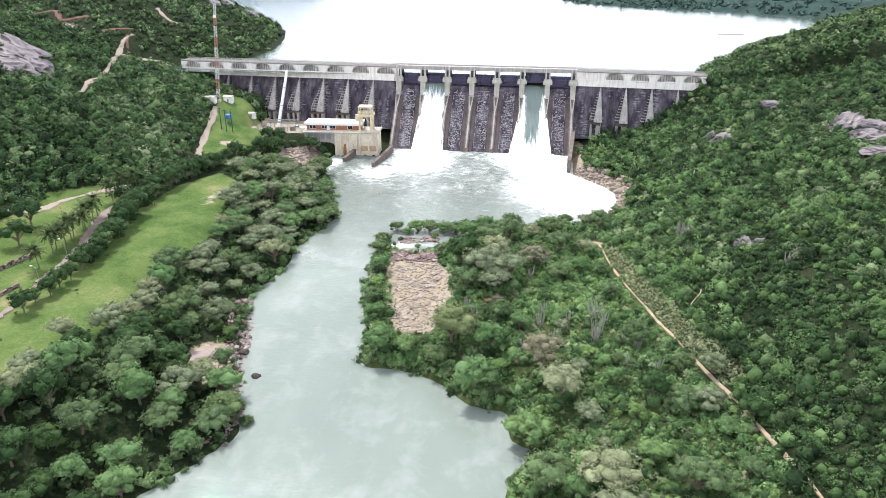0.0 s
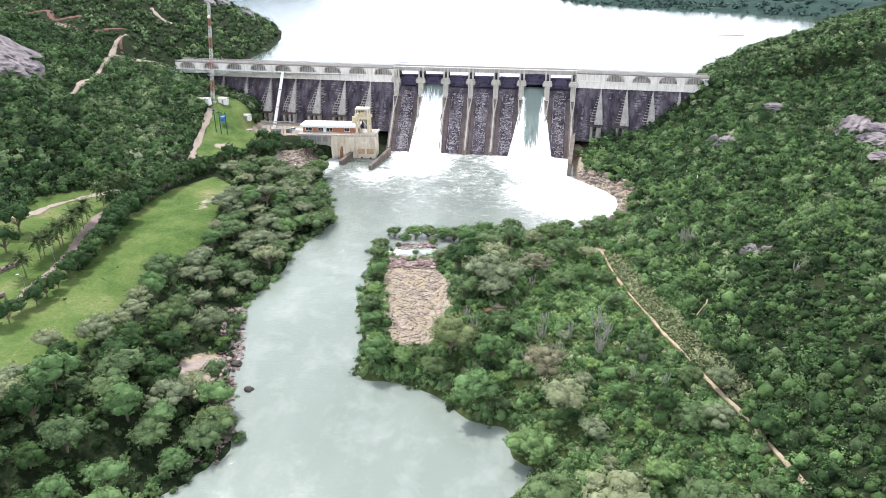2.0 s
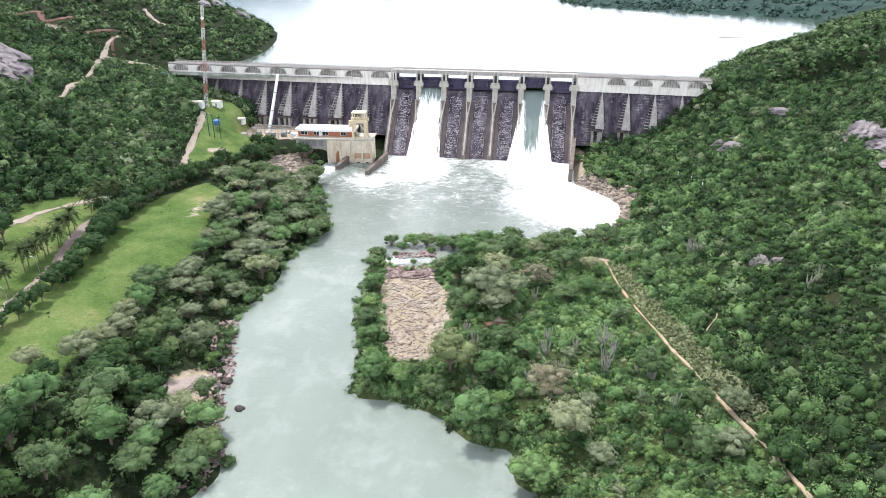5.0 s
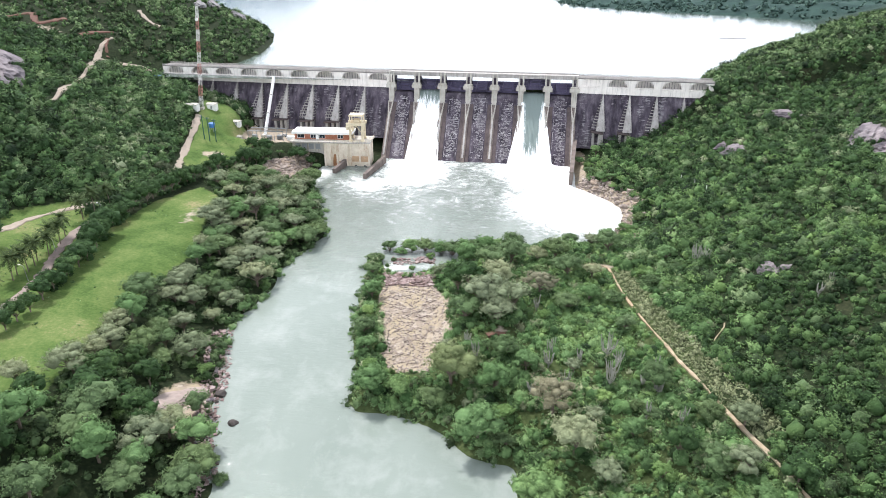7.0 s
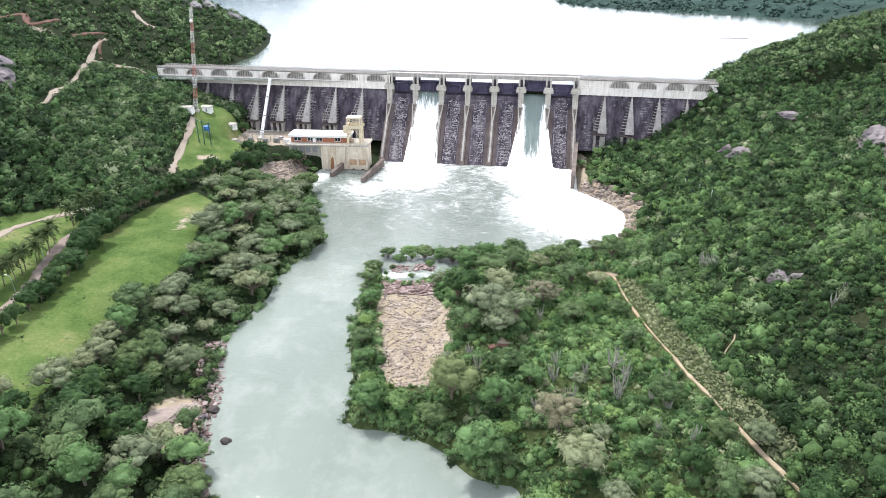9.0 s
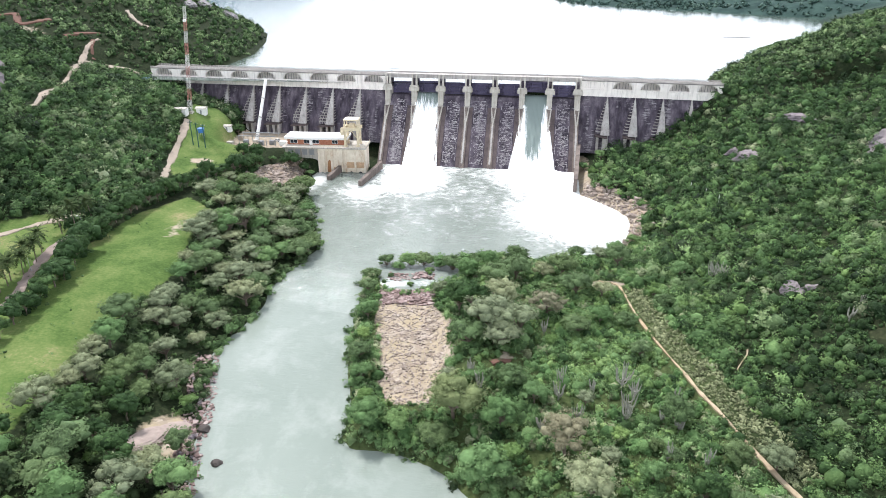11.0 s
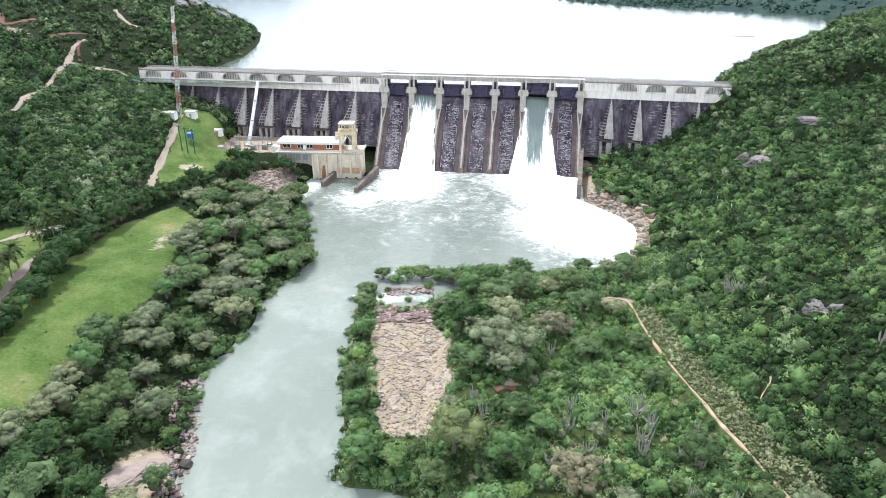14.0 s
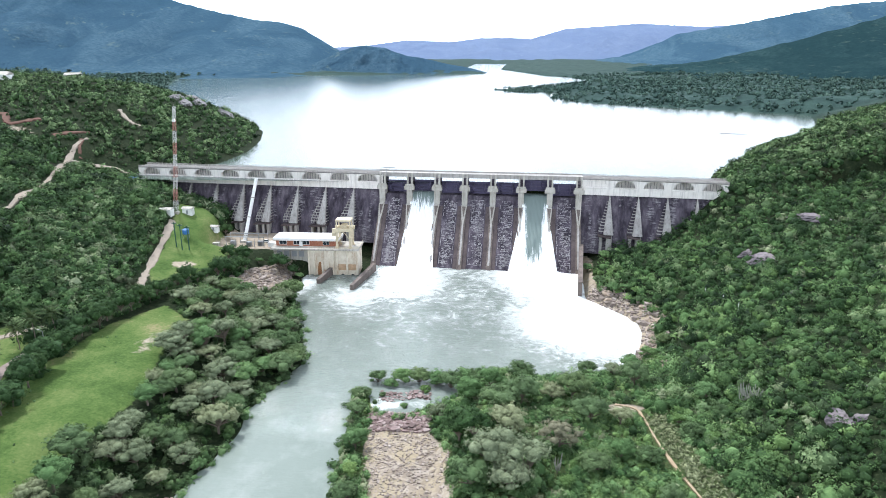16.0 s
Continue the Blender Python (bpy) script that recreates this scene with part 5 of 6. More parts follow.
def line_distance(x, y, pts):
    best = np.full(np.shape(x), 1e9)
    for (ax, ay), (bx, by) in zip(pts, pts[1:]):
        ux, uy = bx - ax, by - ay
        s = np.clip(((x - ax) * ux + (y - ay) * uy) / (ux * ux + uy * uy), 0, 1)
        best = np.minimum(best, np.hypot(x - ax - s * ux, y - ay - s * uy))
    return best


def strip(name, label, pts, width, material, seed, lift=0.3):
    """A worn track laid over the ground."""
    pts = np.array(pts, float)
    fine = []
    for k in range(len(pts) - 1):
        p0, p1, p2, p3 = pts[max(k - 1, 0)], pts[k], pts[k + 1], pts[min(k + 2, len(pts) - 1)]
        for s in np.linspace(0, 1, max(2, int(np.hypot(*(p2 - p1)) / 1.4)), endpoint=False):
            fine.append(0.5 * (2 * p1 + (p2 - p0) * s + (2 * p0 - 5 * p1 + 4 * p2 - p3) * s * s + (3 * p1 - p0 - 3 * p2 + p3) * s ** 3))
    fine = np.array(fine)
    t = np.gradient(fine, axis=0)
    t /= np.linalg.norm(t, axis=1, keepdims=True)
    nrm = np.stack([-t[:, 1], t[:, 0]], 1)
    r = np.random.RandomState(seed)
    n = len(fine)
    w = width * (1 + 0.28 * np.sin(np.arange(n) * 0.31 + seed) + 0.22 * r.normal(size=n))
    across = np.array([-0.5, -0.42, -0.15, 0.15, 0.42, 0.5])
    px = fine[:, None, :] + nrm[:, None, :] * (w[:, None] * across[None, :])[:, :, None]
    z = land(px[..., 0], px[..., 1]) + lift * np.array([-0.6, 1, 1, 1, 1, -0.6])[None, :]
    verts = np.concatenate([px, z[..., None]], 2).reshape(-1, 3)
    m = len(across)
    faces = [(i * m + j, i * m + j + 1, (i + 1) * m + j + 1, (i + 1) * m + j) for i in range(n - 1) for j in range(m - 1)]
    me = mesh_from(name, verts.tolist(), faces, material)
    return tagged(new(name, me), label, "path", kind="structure")


strip("path", "sandy footpath worn through the scrub", TRAIL, 0.75, M_DIRT, 1)
strip("path", "faint dirt track on the hillside", SPUR, 0.36, M_DIRT, 2)
strip("road", "pale dirt road climbing the wooded hill", HILLROAD, 2.6, M_ROAD, 3, 0.6)
strip("road", "pale bend of the hill road higher up", UPROAD, 2.2, M_ROAD, 8, 0.6)
strip("road", "dirt turn-off to the dam crest", CRESTROAD, 3.0, M_ROAD, 4, 0.6)
strip("road", "dirt lane up to the radio mast", MASTROAD, 3.0, M_ROAD, 5)
strip("road", "dirt road along the foot of the hill", TOEROAD, 2.8, M_ROAD, 6)
strip("road", "worn lane beside the mango hedge", LANE, 3.4, M_ASPHALT, 7)
for k, pts in enumerate(BANKS):
    strip("bank", "bare red soil bank among the scrub", pts, (3.0, 2.2, 3.2, 2.4)[k], M_REDSOIL, 20 + k, 0.6)


OUTCROPS = [(108, -87, 4.6, 1.5, 20), (106.5, -75, 3.0, 1.6, 50), (138.5, -57, 4.2, 2.0, 15), (82.5, -204.8, 2.6, 1.3, 10), (86, -207, 1.5, 1.5, 80), (151, -112, 6.0, 1.6, -50), (149, -135, 6.5, 1.5, -50), (158, -120, 6.0, 1.4, -30), (139, -166, 4.5, 1.4, -60),
            (104, -128, 1.6, 1.3, 0), (95, -196, 1.4, 1.5, 30), (-263, -48, 11.0, 1.6, 50), (-243, -88, 9.0, 1.6, 60), (-238, -74, 8.0, 1.5, 50), (-252, -68, 9.5, 1.5, 55)]
FAR_OUTCROPS = [(-232, 149, 4.2, 1.6, 20), (-227, 163, 4.8, 1.5, 10), (-243, 160, 4.0, 1.5, 0), (-212, 176, 5.0, 1.2, 80), (-236, 172, 4.5, 1.7, 0)]


def bare_ground(x, y):
    """Where nothing woody grows: water, lawn, gravel, tracks, yard and masonry."""
    x, y = np.asarray(x, float), np.asarray(y, float)
    out = (shore_distance(x, y, RIVER) < 0.8) | (zone_lawn(x, y) > 0.4) | (zone_gravel(x, y) > 0.45) | (zone_dirt(x, y) > 0.35)
    out |= (line_distance(x, y, TRAIL) < 1.3) | (line_distance(x, y, VERGE) < 3.4) | (line_distance(x, y, SPUR) < 1.2) | (line_distance(x, y, HILLROAD) < 3.6) | (line_distance(x, y, CRESTROAD) < 4.5) | (line_distance(x, y, UPROAD) < 4)
    out |= (line_distance(x, y, MASTROAD) < 3.2) | (line_distance(x, y, TOEROAD) < 3.0) | (line_distance(x, y, LANE) < 3.5)
    out |= (x > -202) & (x < 118) & (y > dam_line(x) - 14 + 13 * step(-135, -155, x) + 12 * step(80, 95, x)) & (y < 34)
    out |= (x > -146) & (x < -58) & (y > -44) & (y < 12)
    for k, pts in enumerate(BANKS):
        out |= line_distance(x, y, pts) < (2.6, 2.4, 3.2, 2.2)[k]
    for ox, oy, s, l, t in OUTCROPS + FAR_OUTCROPS:
        out |= (x - ox) ** 2 + (y - oy + 0.25 * s) ** 2 < (0.95 * s * l ** 0.5) ** 2
    out |= (y > 2) & (shore_distance(x, y, LAKE) < 2)
    return out


# the same, looked up on a fine grid
GX0, GY0, CELL = -430.0, -345.0, 1.5
BARE = bare_ground(*np.meshgrid(np.arange(GX0, 430, CELL), np.arange(GY0, 335, CELL)))


def open_ground(x, y):
    x, y = np.asarray(x, float), np.asarray(y, float)
    i, j = np.rint((y - GY0) / CELL).astype(int), np.rint((x - GX0) / CELL).astype(int)
    near = (i >= 0) & (j >= 0) & (i < BARE.shape[0]) & (j < BARE.shape[1])
    return near & BARE[np.clip(i, 0, BARE.shape[0] - 1), np.clip(j, 0, BARE.shape[1] - 1)]


# trees that stand out on the spit and along the banks: kind, x, y, crown width
KNOWN = [("deep", -9.5, -197, 12.5), ("deep", -5.5, -201, 11), ("grey", 0, -214, 14), ("grey", 7.5, -217, 14), ("grey", 3.5, -222, 11), ("olive", -6, -220, 12), ("grey", 3, -198, 12), ("olive", 1, -186, 13), ("olive", 8, -180, 11), ("lush", -7.6, -171, 11), ("lush", -1, -163, 9),
         ("dry", 16.3, -205, 12), ("olive", 23, -176, 11), ("grey", 17, -178, 8), ("olive", 26, -191, 11), ("grey", 34, -192, 8), ("grey", 38, -156, 8), ("olive", 43, -166, 10), ("feather", -8.4, -246, 15.5),
         ("olive", -41.5, -175, 7.5), ("lush", -38.6, -193, 9), ("lime", -37.5, -205, 7.5), ("olive", -37, -216, 8), ("lush", -34.5, -226, 8), ("lime", -31.5, -236, 7.5), ("lush", -30, -247, 10), ("lush", -22, -248, 8),
         ("olive", -12.6, -252, 8.5), ("lush", -0.8, -263, 13.5), ("lime", 5.2, -259, 9), ("dry", 17, -258, 14), ("grey", 21, -271, 14), ("olive", 42, -251, 9), ("deep", 42, -275, 8.5), ("olive", 48, -279.5, 9),
         ("grey", 53.5, -282, 8), ("lush", 60, -180, 8), ("olive", 23.4, -215, 9), ("lush", 31, -208.5, 8), ("olive", 5.6, -237, 8), ("lush", 2.8, -250, 10), ("lush", 11, -243, 8), ("lime", 29, -255, 7), ("olive", 39, -225.7, 7),
         ("lush", 13.2, -281.5, 13), ("olive", 15.8, -301, 13), ("grey", 28.5, -303, 13.5), ("grey", 26.7, -279, 8), ("lush", 21.5, -305, 8), ("olive", 44.6, -307, 10.5), ("lush", 38.3, -297, 9), ("deep", 60.5, -288, 7),
         ("grey", 57.5, -268, 7.5), ("lime", 37.7, -281, 7.5), ("lush", 34, -268, 7), ("grey", 29, -313, 11), ("olive", 17, -316, 11), ("lush", 40, -316, 10), ("olive", 31, -150, 7), ("lush", 45, -150, 8),
         ("lime", -77, -240, 7), ("olive", -92, -268, 13), ("lush", -103, -278, 13), ("grey", -113, -264, 9), ("lush", -84, -281, 12), ("olive", -76, -286, 10), ("lush", -80, -300, 11), ("deep", -108, -296, 10), ("deep", -100, -306, 11),
         ("lush", -88, -304, 9), ("lime", -88, -266, 4.5), ("lush", -68, -291, 8), ("olive", -92, -293, 11),
         ("deep", -170, -193, 12), ("deep", -164, -209, 12), ("lime", -138.5, -203, 8), ("deep", -105, -46, 12), ("deep", -98, -46, 7), ("deep", -120, -52, 10), ("deep", -126, -56, 9), ("lush", -94, -49, 5), ("lush", -115, -46, 5), ("deep", -143, -15, 8), ("lush", 47, -35, 7), ("lime", 51, -48, 6), ("lush", 56, -30, 7), ("olive", 49, -58, 6)]
# shrubs standing in the flooded shallows north of the gravel bar
FLOODED = [("olive", -39, -151, 7), ("lush", -34, -153, 6), ("lush", -30, -150.5, 8.5), ("olive", -25, -150, 9), ("lime", -22.5, -156, 6), ("lush", -19, -151, 9), ("olive", -14, -153, 10), ("lush", -9, -149.5, 9), ("olive", -4, -154, 10), ("lush", 2, -150.5, 9), ("olive", 9, -153, 10),
           ("olive", -43, -162, 7), ("lime", -41.5, -168, 5.5), ("lush", -28, -166.5, 3.2), ("olive", -36, -160, 2.6), ("lime", -30, -176.5, 3.0), ("olive", 50, -128, 4.0), ("lush", -79.5, -203.5, 5.5), ("olive", -62, -273, 3.6), ("olive", -58, -279, 4.0)]
for kind, x, y, w in KNOWN:
    plant(kind, x, y, w, "bank trees")
for kind, x, y, w in FLOODED:
    plant(kind, x, y, w, "flooded shrubs", max(up(x, y), -0.5) - 0.12 * w)
# the dark hedge of mango trees
HEDGE = [(-118, -58), (-122, -72), (-128, -90), (-135, -110), (-140, -130), (-143, -155), (-141.5, -172), (-137, -190), (-135, -212), (-133.2, -229), (-134, -258)]
for (ax, ay), (bx, by) in zip(HEDGE, HEDGE[1:]):
    n = max(1, round(math.hypot(bx - ax, by - ay) / 5.6))
    for k in range(n):
        f = k / n
        plant("deep", ax + (bx - ax) * f + tree_pick.uniform(-0.2, 1.6), ay + (by - ay) * f + tree_pick.uniform(-1, 1), tree_pick.uniform(6.5, 8.5) if ay < -228 else tree_pick.uniform(7.5, 11.5) if ay < -120 else tree_pick.uniform(7, 10), "mango hedge")


def scatter(count, x0, x1, y0, y1, wanted, kinds, wmin, wmax, gap, group, seed):
    r = random.Random(seed)
    done = tries = 0
    while done < count and tries < count * 60:
        tries += 1
        x, y = r.uniform(x0, x1), r.uniform(y0, y1)
        if not wanted(x, y) or bool(open_ground(x, y)) or not free_spot(x, y, gap):
            continue
        plant("deep" if x < -80 and y < -244 and r.random() < 0.6 else "grey" if x < -50 and y > -215 and r.random() < 0.3 else r.choice(kinds), x, y, r.uniform(wmin, wmax), group)
        done += 1


def river_gap(x, y):
    return float(shore_distance(np.array([x]), np.array([y]), RIVER)[0])


scatter(120, -128, -58, -335, -62, lambda x, y: 2.5 < river_gap(x, y) < 46 and x < -50 and not (y > -88 and x < -98), ["grey", "olive", "olive", "lush", "grey", "olive"], 7, 12.5, 9, "bank trees", 1)
scatter(34, -50, 60, -335, -146, lambda x, y: river_gap(x, y) > 2 and x < 58 and y < -176 - 0.2 * x and float(line_distance(x, y, TRAIL)) > 4.2, ["grey", "olive", "lush", "olive", "lime"], 3.5, 7, 9.5, "spit trees", 2)
scatter(8, 42, 62, -140, -70, lambda x, y: river_gap(x, y) > 6, ["lush", "lime", "olive"], 4, 7, 8, "cove trees", 6)


def scrub(name, label, count, x0, x1, y0, y1, wanted, material, rmin, rmax, clumps, leaf, seed, patch=0, anywhere=False):
    """Low thorn scrub: a great many small bushes, each a loose heap of leaf clumps."""
    r = np.random.RandomState(seed)
    tries = count * 7
    x, y = r.uniform(x0, x1, tries), r.uniform(y0, y1, tries)
    if not anywhere:
        free = ~open_ground(x, y)
        x, y = x[free], y[free]
    ok = wanted(x, y)
    if patch:
        ok &= waves(x, y, patch, seed) + r.normal(size=len(x)) * 0.5 > -0.25
    x, y = x[ok][:count], y[ok][:count]
    z = land(x, y)
    n = len(x)
    rad = (rmin + (rmax - rmin) * r.uniform(0, 1, n) ** 1.4) * (1 + 0.45 * (r.uniform(size=n) > 0.92))
    tall = r.uniform(0.75, 1.35, (n, 1, 1))
    each = 14 if clumps >= 60 else 8
    m = max(2, clumps // each)
    d = r.normal(size=(n, m, 3))
    d /= np.linalg.norm(d, axis=2, keepdims=True)
    d[..., 2] = np.abs(d[..., 2]) - 0.15
    lean = np.concatenate([r.normal(size=(n, 1, 2)) * 0.18, np.zeros((n, 1, 1))], 2)
    stretch = np.concatenate([r.uniform(0.75, 1.3, (n, 1, 2)), tall], 2)
    spray = np.stack([x, y, z + rad * 0.3], 1)[:, None, :] + (d * r.uniform(0.62, 1.15, (n, m, 1)) + lean) * rad[:, None, None] * stretch
    off = r.normal(size=(n, m, each, 3)) * 0.62
    wide = rad[:, None] * r.uniform(0.20, 0.42, (n, m))
    c = spray[:, :, None] + off * wide[..., None, None] * np.array([1.0, 1.0, 0.6])
    nm = 0.55 * d[:, :, None] + 0.5 * off + r.normal(size=off.shape) * 0.45 + np.array([0, 0, 0.5])
    out = 0.65 * d[:, :, None] + 0.5 * off + np.array([0, 0, 0.25])
    own = r.uniform(0, 1, n)
    hue = np.clip(0.78 * own[:, None] + 0.22 * r.uniform(0, 1, (n, m)), 0, 1)
    size = np.repeat(rad * leaf, m * each) * r.uniform(0.6, 1.3, n * m * each)
    hearts = np.stack([x, y, z + rad * 0.2, rad * 0.68, rad * 0.68 * tall[:, 0, 0]], 1)
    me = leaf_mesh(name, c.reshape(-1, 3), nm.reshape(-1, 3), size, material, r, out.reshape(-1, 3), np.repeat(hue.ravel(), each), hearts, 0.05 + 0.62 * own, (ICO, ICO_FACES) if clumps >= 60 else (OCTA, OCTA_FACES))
    return tagged(new(name, me), label, "scrub", kind="stuff")


def right_hill(x, y):
    return (x < 0.62 * (y + 430) + 30) & (x > 40 + 0 * y) & ((y > -150) | (x > 46))


def left_hill(x, y):
    return (x > -0.74 * (y + 430) - 25) & (x < -146)


def spit_land(x, y):
    return (shore_distance(x, y, RIVER) > 1.0) & (x > -52) & (x < 62)


def bank_land(x, y):
    return (shore_distance(x, y, RIVER) > 1.0) & (shore_distance(x, y, RIVER) < 50) & (x < -50)


FAR = M_FARLEAF
scrub("scrub", "dense green thorn scrub on the hillside", 560, 40, 130, -310, 10, lambda x, y: right_hill(x, y) & ((y > -215) | (x < 70)), M_LUSH, 1.2, 2.8, 154, 0.088, 21, 30)
scrub("scrub", "olive thorn scrub on the hillside", 420, 40, 200, -310, 10, right_hill, M_LEAF, 1.6, 3.2, 196, 0.092, 22, 24)
scrub("scrub", "dark scrub on the near hillside", 2600, 50, 160, -325, -145, lambda x, y: right_hill(x, y) & (x > 58 - 0.06 * (y + 250)), M_DEEP, 1.0, 2.4, 84, 0.10, 23)
scrub("scrub", "dark scrub on the upper hillside", 1900, 60, 205, -150, 10, right_hill, M_DEEP, 1.3, 3.1, 84, 0.115, 28)
scrub("scrub", "grey thorn scrub on the hillside", 80, 40, 200, -310, 10, right_hill, M_GREYLEAF, 1.4, 2.6, 220, 0.10, 24, 26)
scrub("scrub", "taller trees scattered over the hillside", 120, 50, 200, -310, 10, right_hill, M_DEEP, 2.6, 4.0, 380, 0.085, 25, 60)
scrub("scrub", "bright bushes on the hillside", 170, 46, 115, -215, -40, right_hill, M_LIMELEAF, 1.2, 2.3, 200, 0.11, 26, 60)
scrub("scrub", "low herbs between the bushes", 2000, 46, 200, -215, 10, right_hill, M_LUSH, 0.7, 1.4, 24, 0.2, 27)
scrub("scrub", "dark low herbs between the bushes", 1300, 56, 130, -320, -205, right_hill, M_DEEP, 0.7, 1.4, 24, 0.2, 29)
scrub("scrub", "olive scrub covering the wooded hill", 420, -235, -146, -230, 20, left_hill, M_LEAF, 1.8, 3.5, 126, 0.13, 31, 30)
scrub("scrub", "dark scrub covering the wooded hill", 2000, -340, -146, -230, 20, left_hill, M_DEEP, 1.6, 3.6, 98, 0.135, 32)
scrub("scrub", "green scrub covering the wooded hill", 220, -225, -146, -230, 20, left_hill, M_LUSH, 1.7, 3.3, 126, 0.13, 33, 28)
scrub("scrub", "grey scrub covering the wooded hill", 150, -205, -146, -130, 20, left_hill, M_GREYLEAF, 1.6, 3.0, 112, 0.12, 35, 40)
scrub("scrub", "taller trees on the wooded hill", 170, -340, -150, -230, 20, left_hill, M_DEEP, 2.8, 4.4, 300, 0.095, 34, 60)
scrub("scrub", "low herbs on the wooded hill", 2000, -340, -146, -230, 20, left_hill, M_DEEP, 0.7, 1.4, 24, 0.26, 36)
scrub("scrub", "lush undergrowth on the spit", 1900, -52, 62, -335, -142, spit_land, M_FRESH, 0.9, 2.2, 112, 0.098, 41, 20)
scrub("scrub", "olive undergrowth on the spit", 900, -52, 62, -335, -142, spit_land, M_LUSH, 0.9, 2.3, 112, 0.098, 56, 16)
scrub("scrub", "lime undergrowth on the spit", 900, -52, 62, -335, -142, spit_land, M_LIMELEAF, 0.6, 1.5, 84, 0.13, 42, 18)
scrub("scrub", "bright low thicket beside the footpath", 420, 16, 44, -240, -184, spit_land, M_LIMELEAF, 0.8, 1.7, 84, 0.11, 60)
scrub("scrub", "grey undergrowth on the spit", 300, -52, 62, -335, -142, spit_land, M_GREYLEAF, 0.8, 1.8, 112, 0.12, 43, 20)
scrub("scrub", "low herbs covering the spit", 3200, -52, 62, -335, -142, spit_land, M_FRESH, 0.6, 1.1, 24, 0.18, 58)
scrub("scrub", "greyish grass tufts beside the footpath", 1500, 40, 66, -276, -186, lambda x, y: (line_distance(x, y, VERGE) < 4.2) & (line_distance(x, y, TRAIL) > 0.7), M_GREYLEAF, 0.25, 0.75, 24, 0.2, 59, 0, True)
scrub("scrub", "undergrowth along the left bank", 650, -130, -50, -335, -50, bank_land, M_LEAF, 1.0, 2.2, 110, 0.13, 44, 22)
scrub("scrub", "dark undergrowth along the left bank", 600, -130, -50, -335, -50, bank_land, M_DEEP, 1.0, 2.2, 110, 0.13, 45, 22)


def water_edge(x, y):
    d = shore_distance(x, y, RIVER)
    return (d > -1.2) & (d < 5.0) & (y < -62) & ~((x < -50) & (y > -286) & (y < -224)) & ~((x > 38) & (y > -140))


scrub("scrub", "bushes leaning over the water's edge", 760, -100, 62, -335, -62, water_edge, M_FRESH, 0.9, 2.0, 140, 0.12, 46, 20, True)
scrub("scrub", "dark bushes leaning over the water's edge", 400, -100, 62, -335, -62, water_edge, M_LEAF, 0.9, 2.0, 140, 0.12, 47, 20, True)
scrub("scrub", "undergrowth below the mango hedge", 420, -150, -98, -300, -52, lambda x, y: (line_distance(x, y, HEDGE) < 2.2) & (y > -232), M_DEEP, 1.3, 2.2, 120, 0.13, 48, 50, True)
scrub("scrub", "weeds scattered over the lawn", 110, -180, -100, -290, -20, lambda x, y: zone_lawn(x, y) > 0.6, M_FRESH, 0.2, 0.5, 24, 0.3, 49, 30, True)
scrub("scrub", "scrub on the reservoir shore", 1900, -420, -165, 8, 330, lambda x, y: shore_distance(x, y, LAKE) > 2, M_LEAF, 1.4, 3.2, 40, 0.2, 51, 40)
scrub("scrub", "dark scrub on the reservoir shore", 2600, -420, -165, 8, 330, lambda x, y: shore_distance(x, y, LAKE) > 2, M_DEEP, 1.4, 3.2, 32, 0.2, 52)
scrub("scrub", "scrub on the right reservoir shore", 1300, 110, 420, -12, 320, lambda x, y: (shore_distance(x, y, LAKE) > 2) & (x < 0.66 * (y + 380) + 20), M_LEAF, 1.8, 3.6, 48, 0.2, 53, 40)
scrub("scrub", "green scrub on the right reservoir shore", 1300, 110, 420, -12, 320, lambda x, y: (shore_distance(x, y, LAKE) > 2) & (x < 0.66 * (y + 380) + 20), M_DEEP, 1.8, 3.4, 48, 0.2, 54)
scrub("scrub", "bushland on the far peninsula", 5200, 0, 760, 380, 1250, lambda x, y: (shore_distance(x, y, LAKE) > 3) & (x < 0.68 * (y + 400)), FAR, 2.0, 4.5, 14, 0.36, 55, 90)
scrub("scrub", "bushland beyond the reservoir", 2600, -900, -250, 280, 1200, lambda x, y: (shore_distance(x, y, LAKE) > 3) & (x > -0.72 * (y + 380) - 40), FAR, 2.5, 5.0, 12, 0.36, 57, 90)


# ---- rocks ----
def rock_mesh(seed, squash=0.6, detail=2, rough=0.35, crag=0.0):
    bm = bmesh.new()
    bmesh.ops.create_icosphere(bm, subdivisions=detail, radius=1.0)
    for v in bm.verts:
        n = noise.noise(v.co * 1.3 + Vector((seed * 7.1, 0, 0))) + 0.6 * (0.5 - 2 * abs(noise.noise(v.co * 2.3 + Vector((0, seed * 3.3, 0))))) + crag * (0.5 - 2 * abs(noise.noise(v.co * 5.1 + Vector((seed, 0, 2)))))
        v.co *= 1 + rough * n
        v.co.z *= squash
    me = bpy.data.meshes.new("rock")
    bm.to_mesh(me)
    bm.free()
    return me


ROCKS = [rock_mesh(k, random.Random(k).uniform(0.5, 0.85)) for k in range(7)]
for me in ROCKS:
    me.materials.append(M_ROCK)
PALE_ROCKS = [rock_mesh(20 + k, random.Random(k).uniform(0.5, 0.8)) for k in range(5)]
for me in PALE_ROCKS:
    me.materials.append(M_PALEROCK)

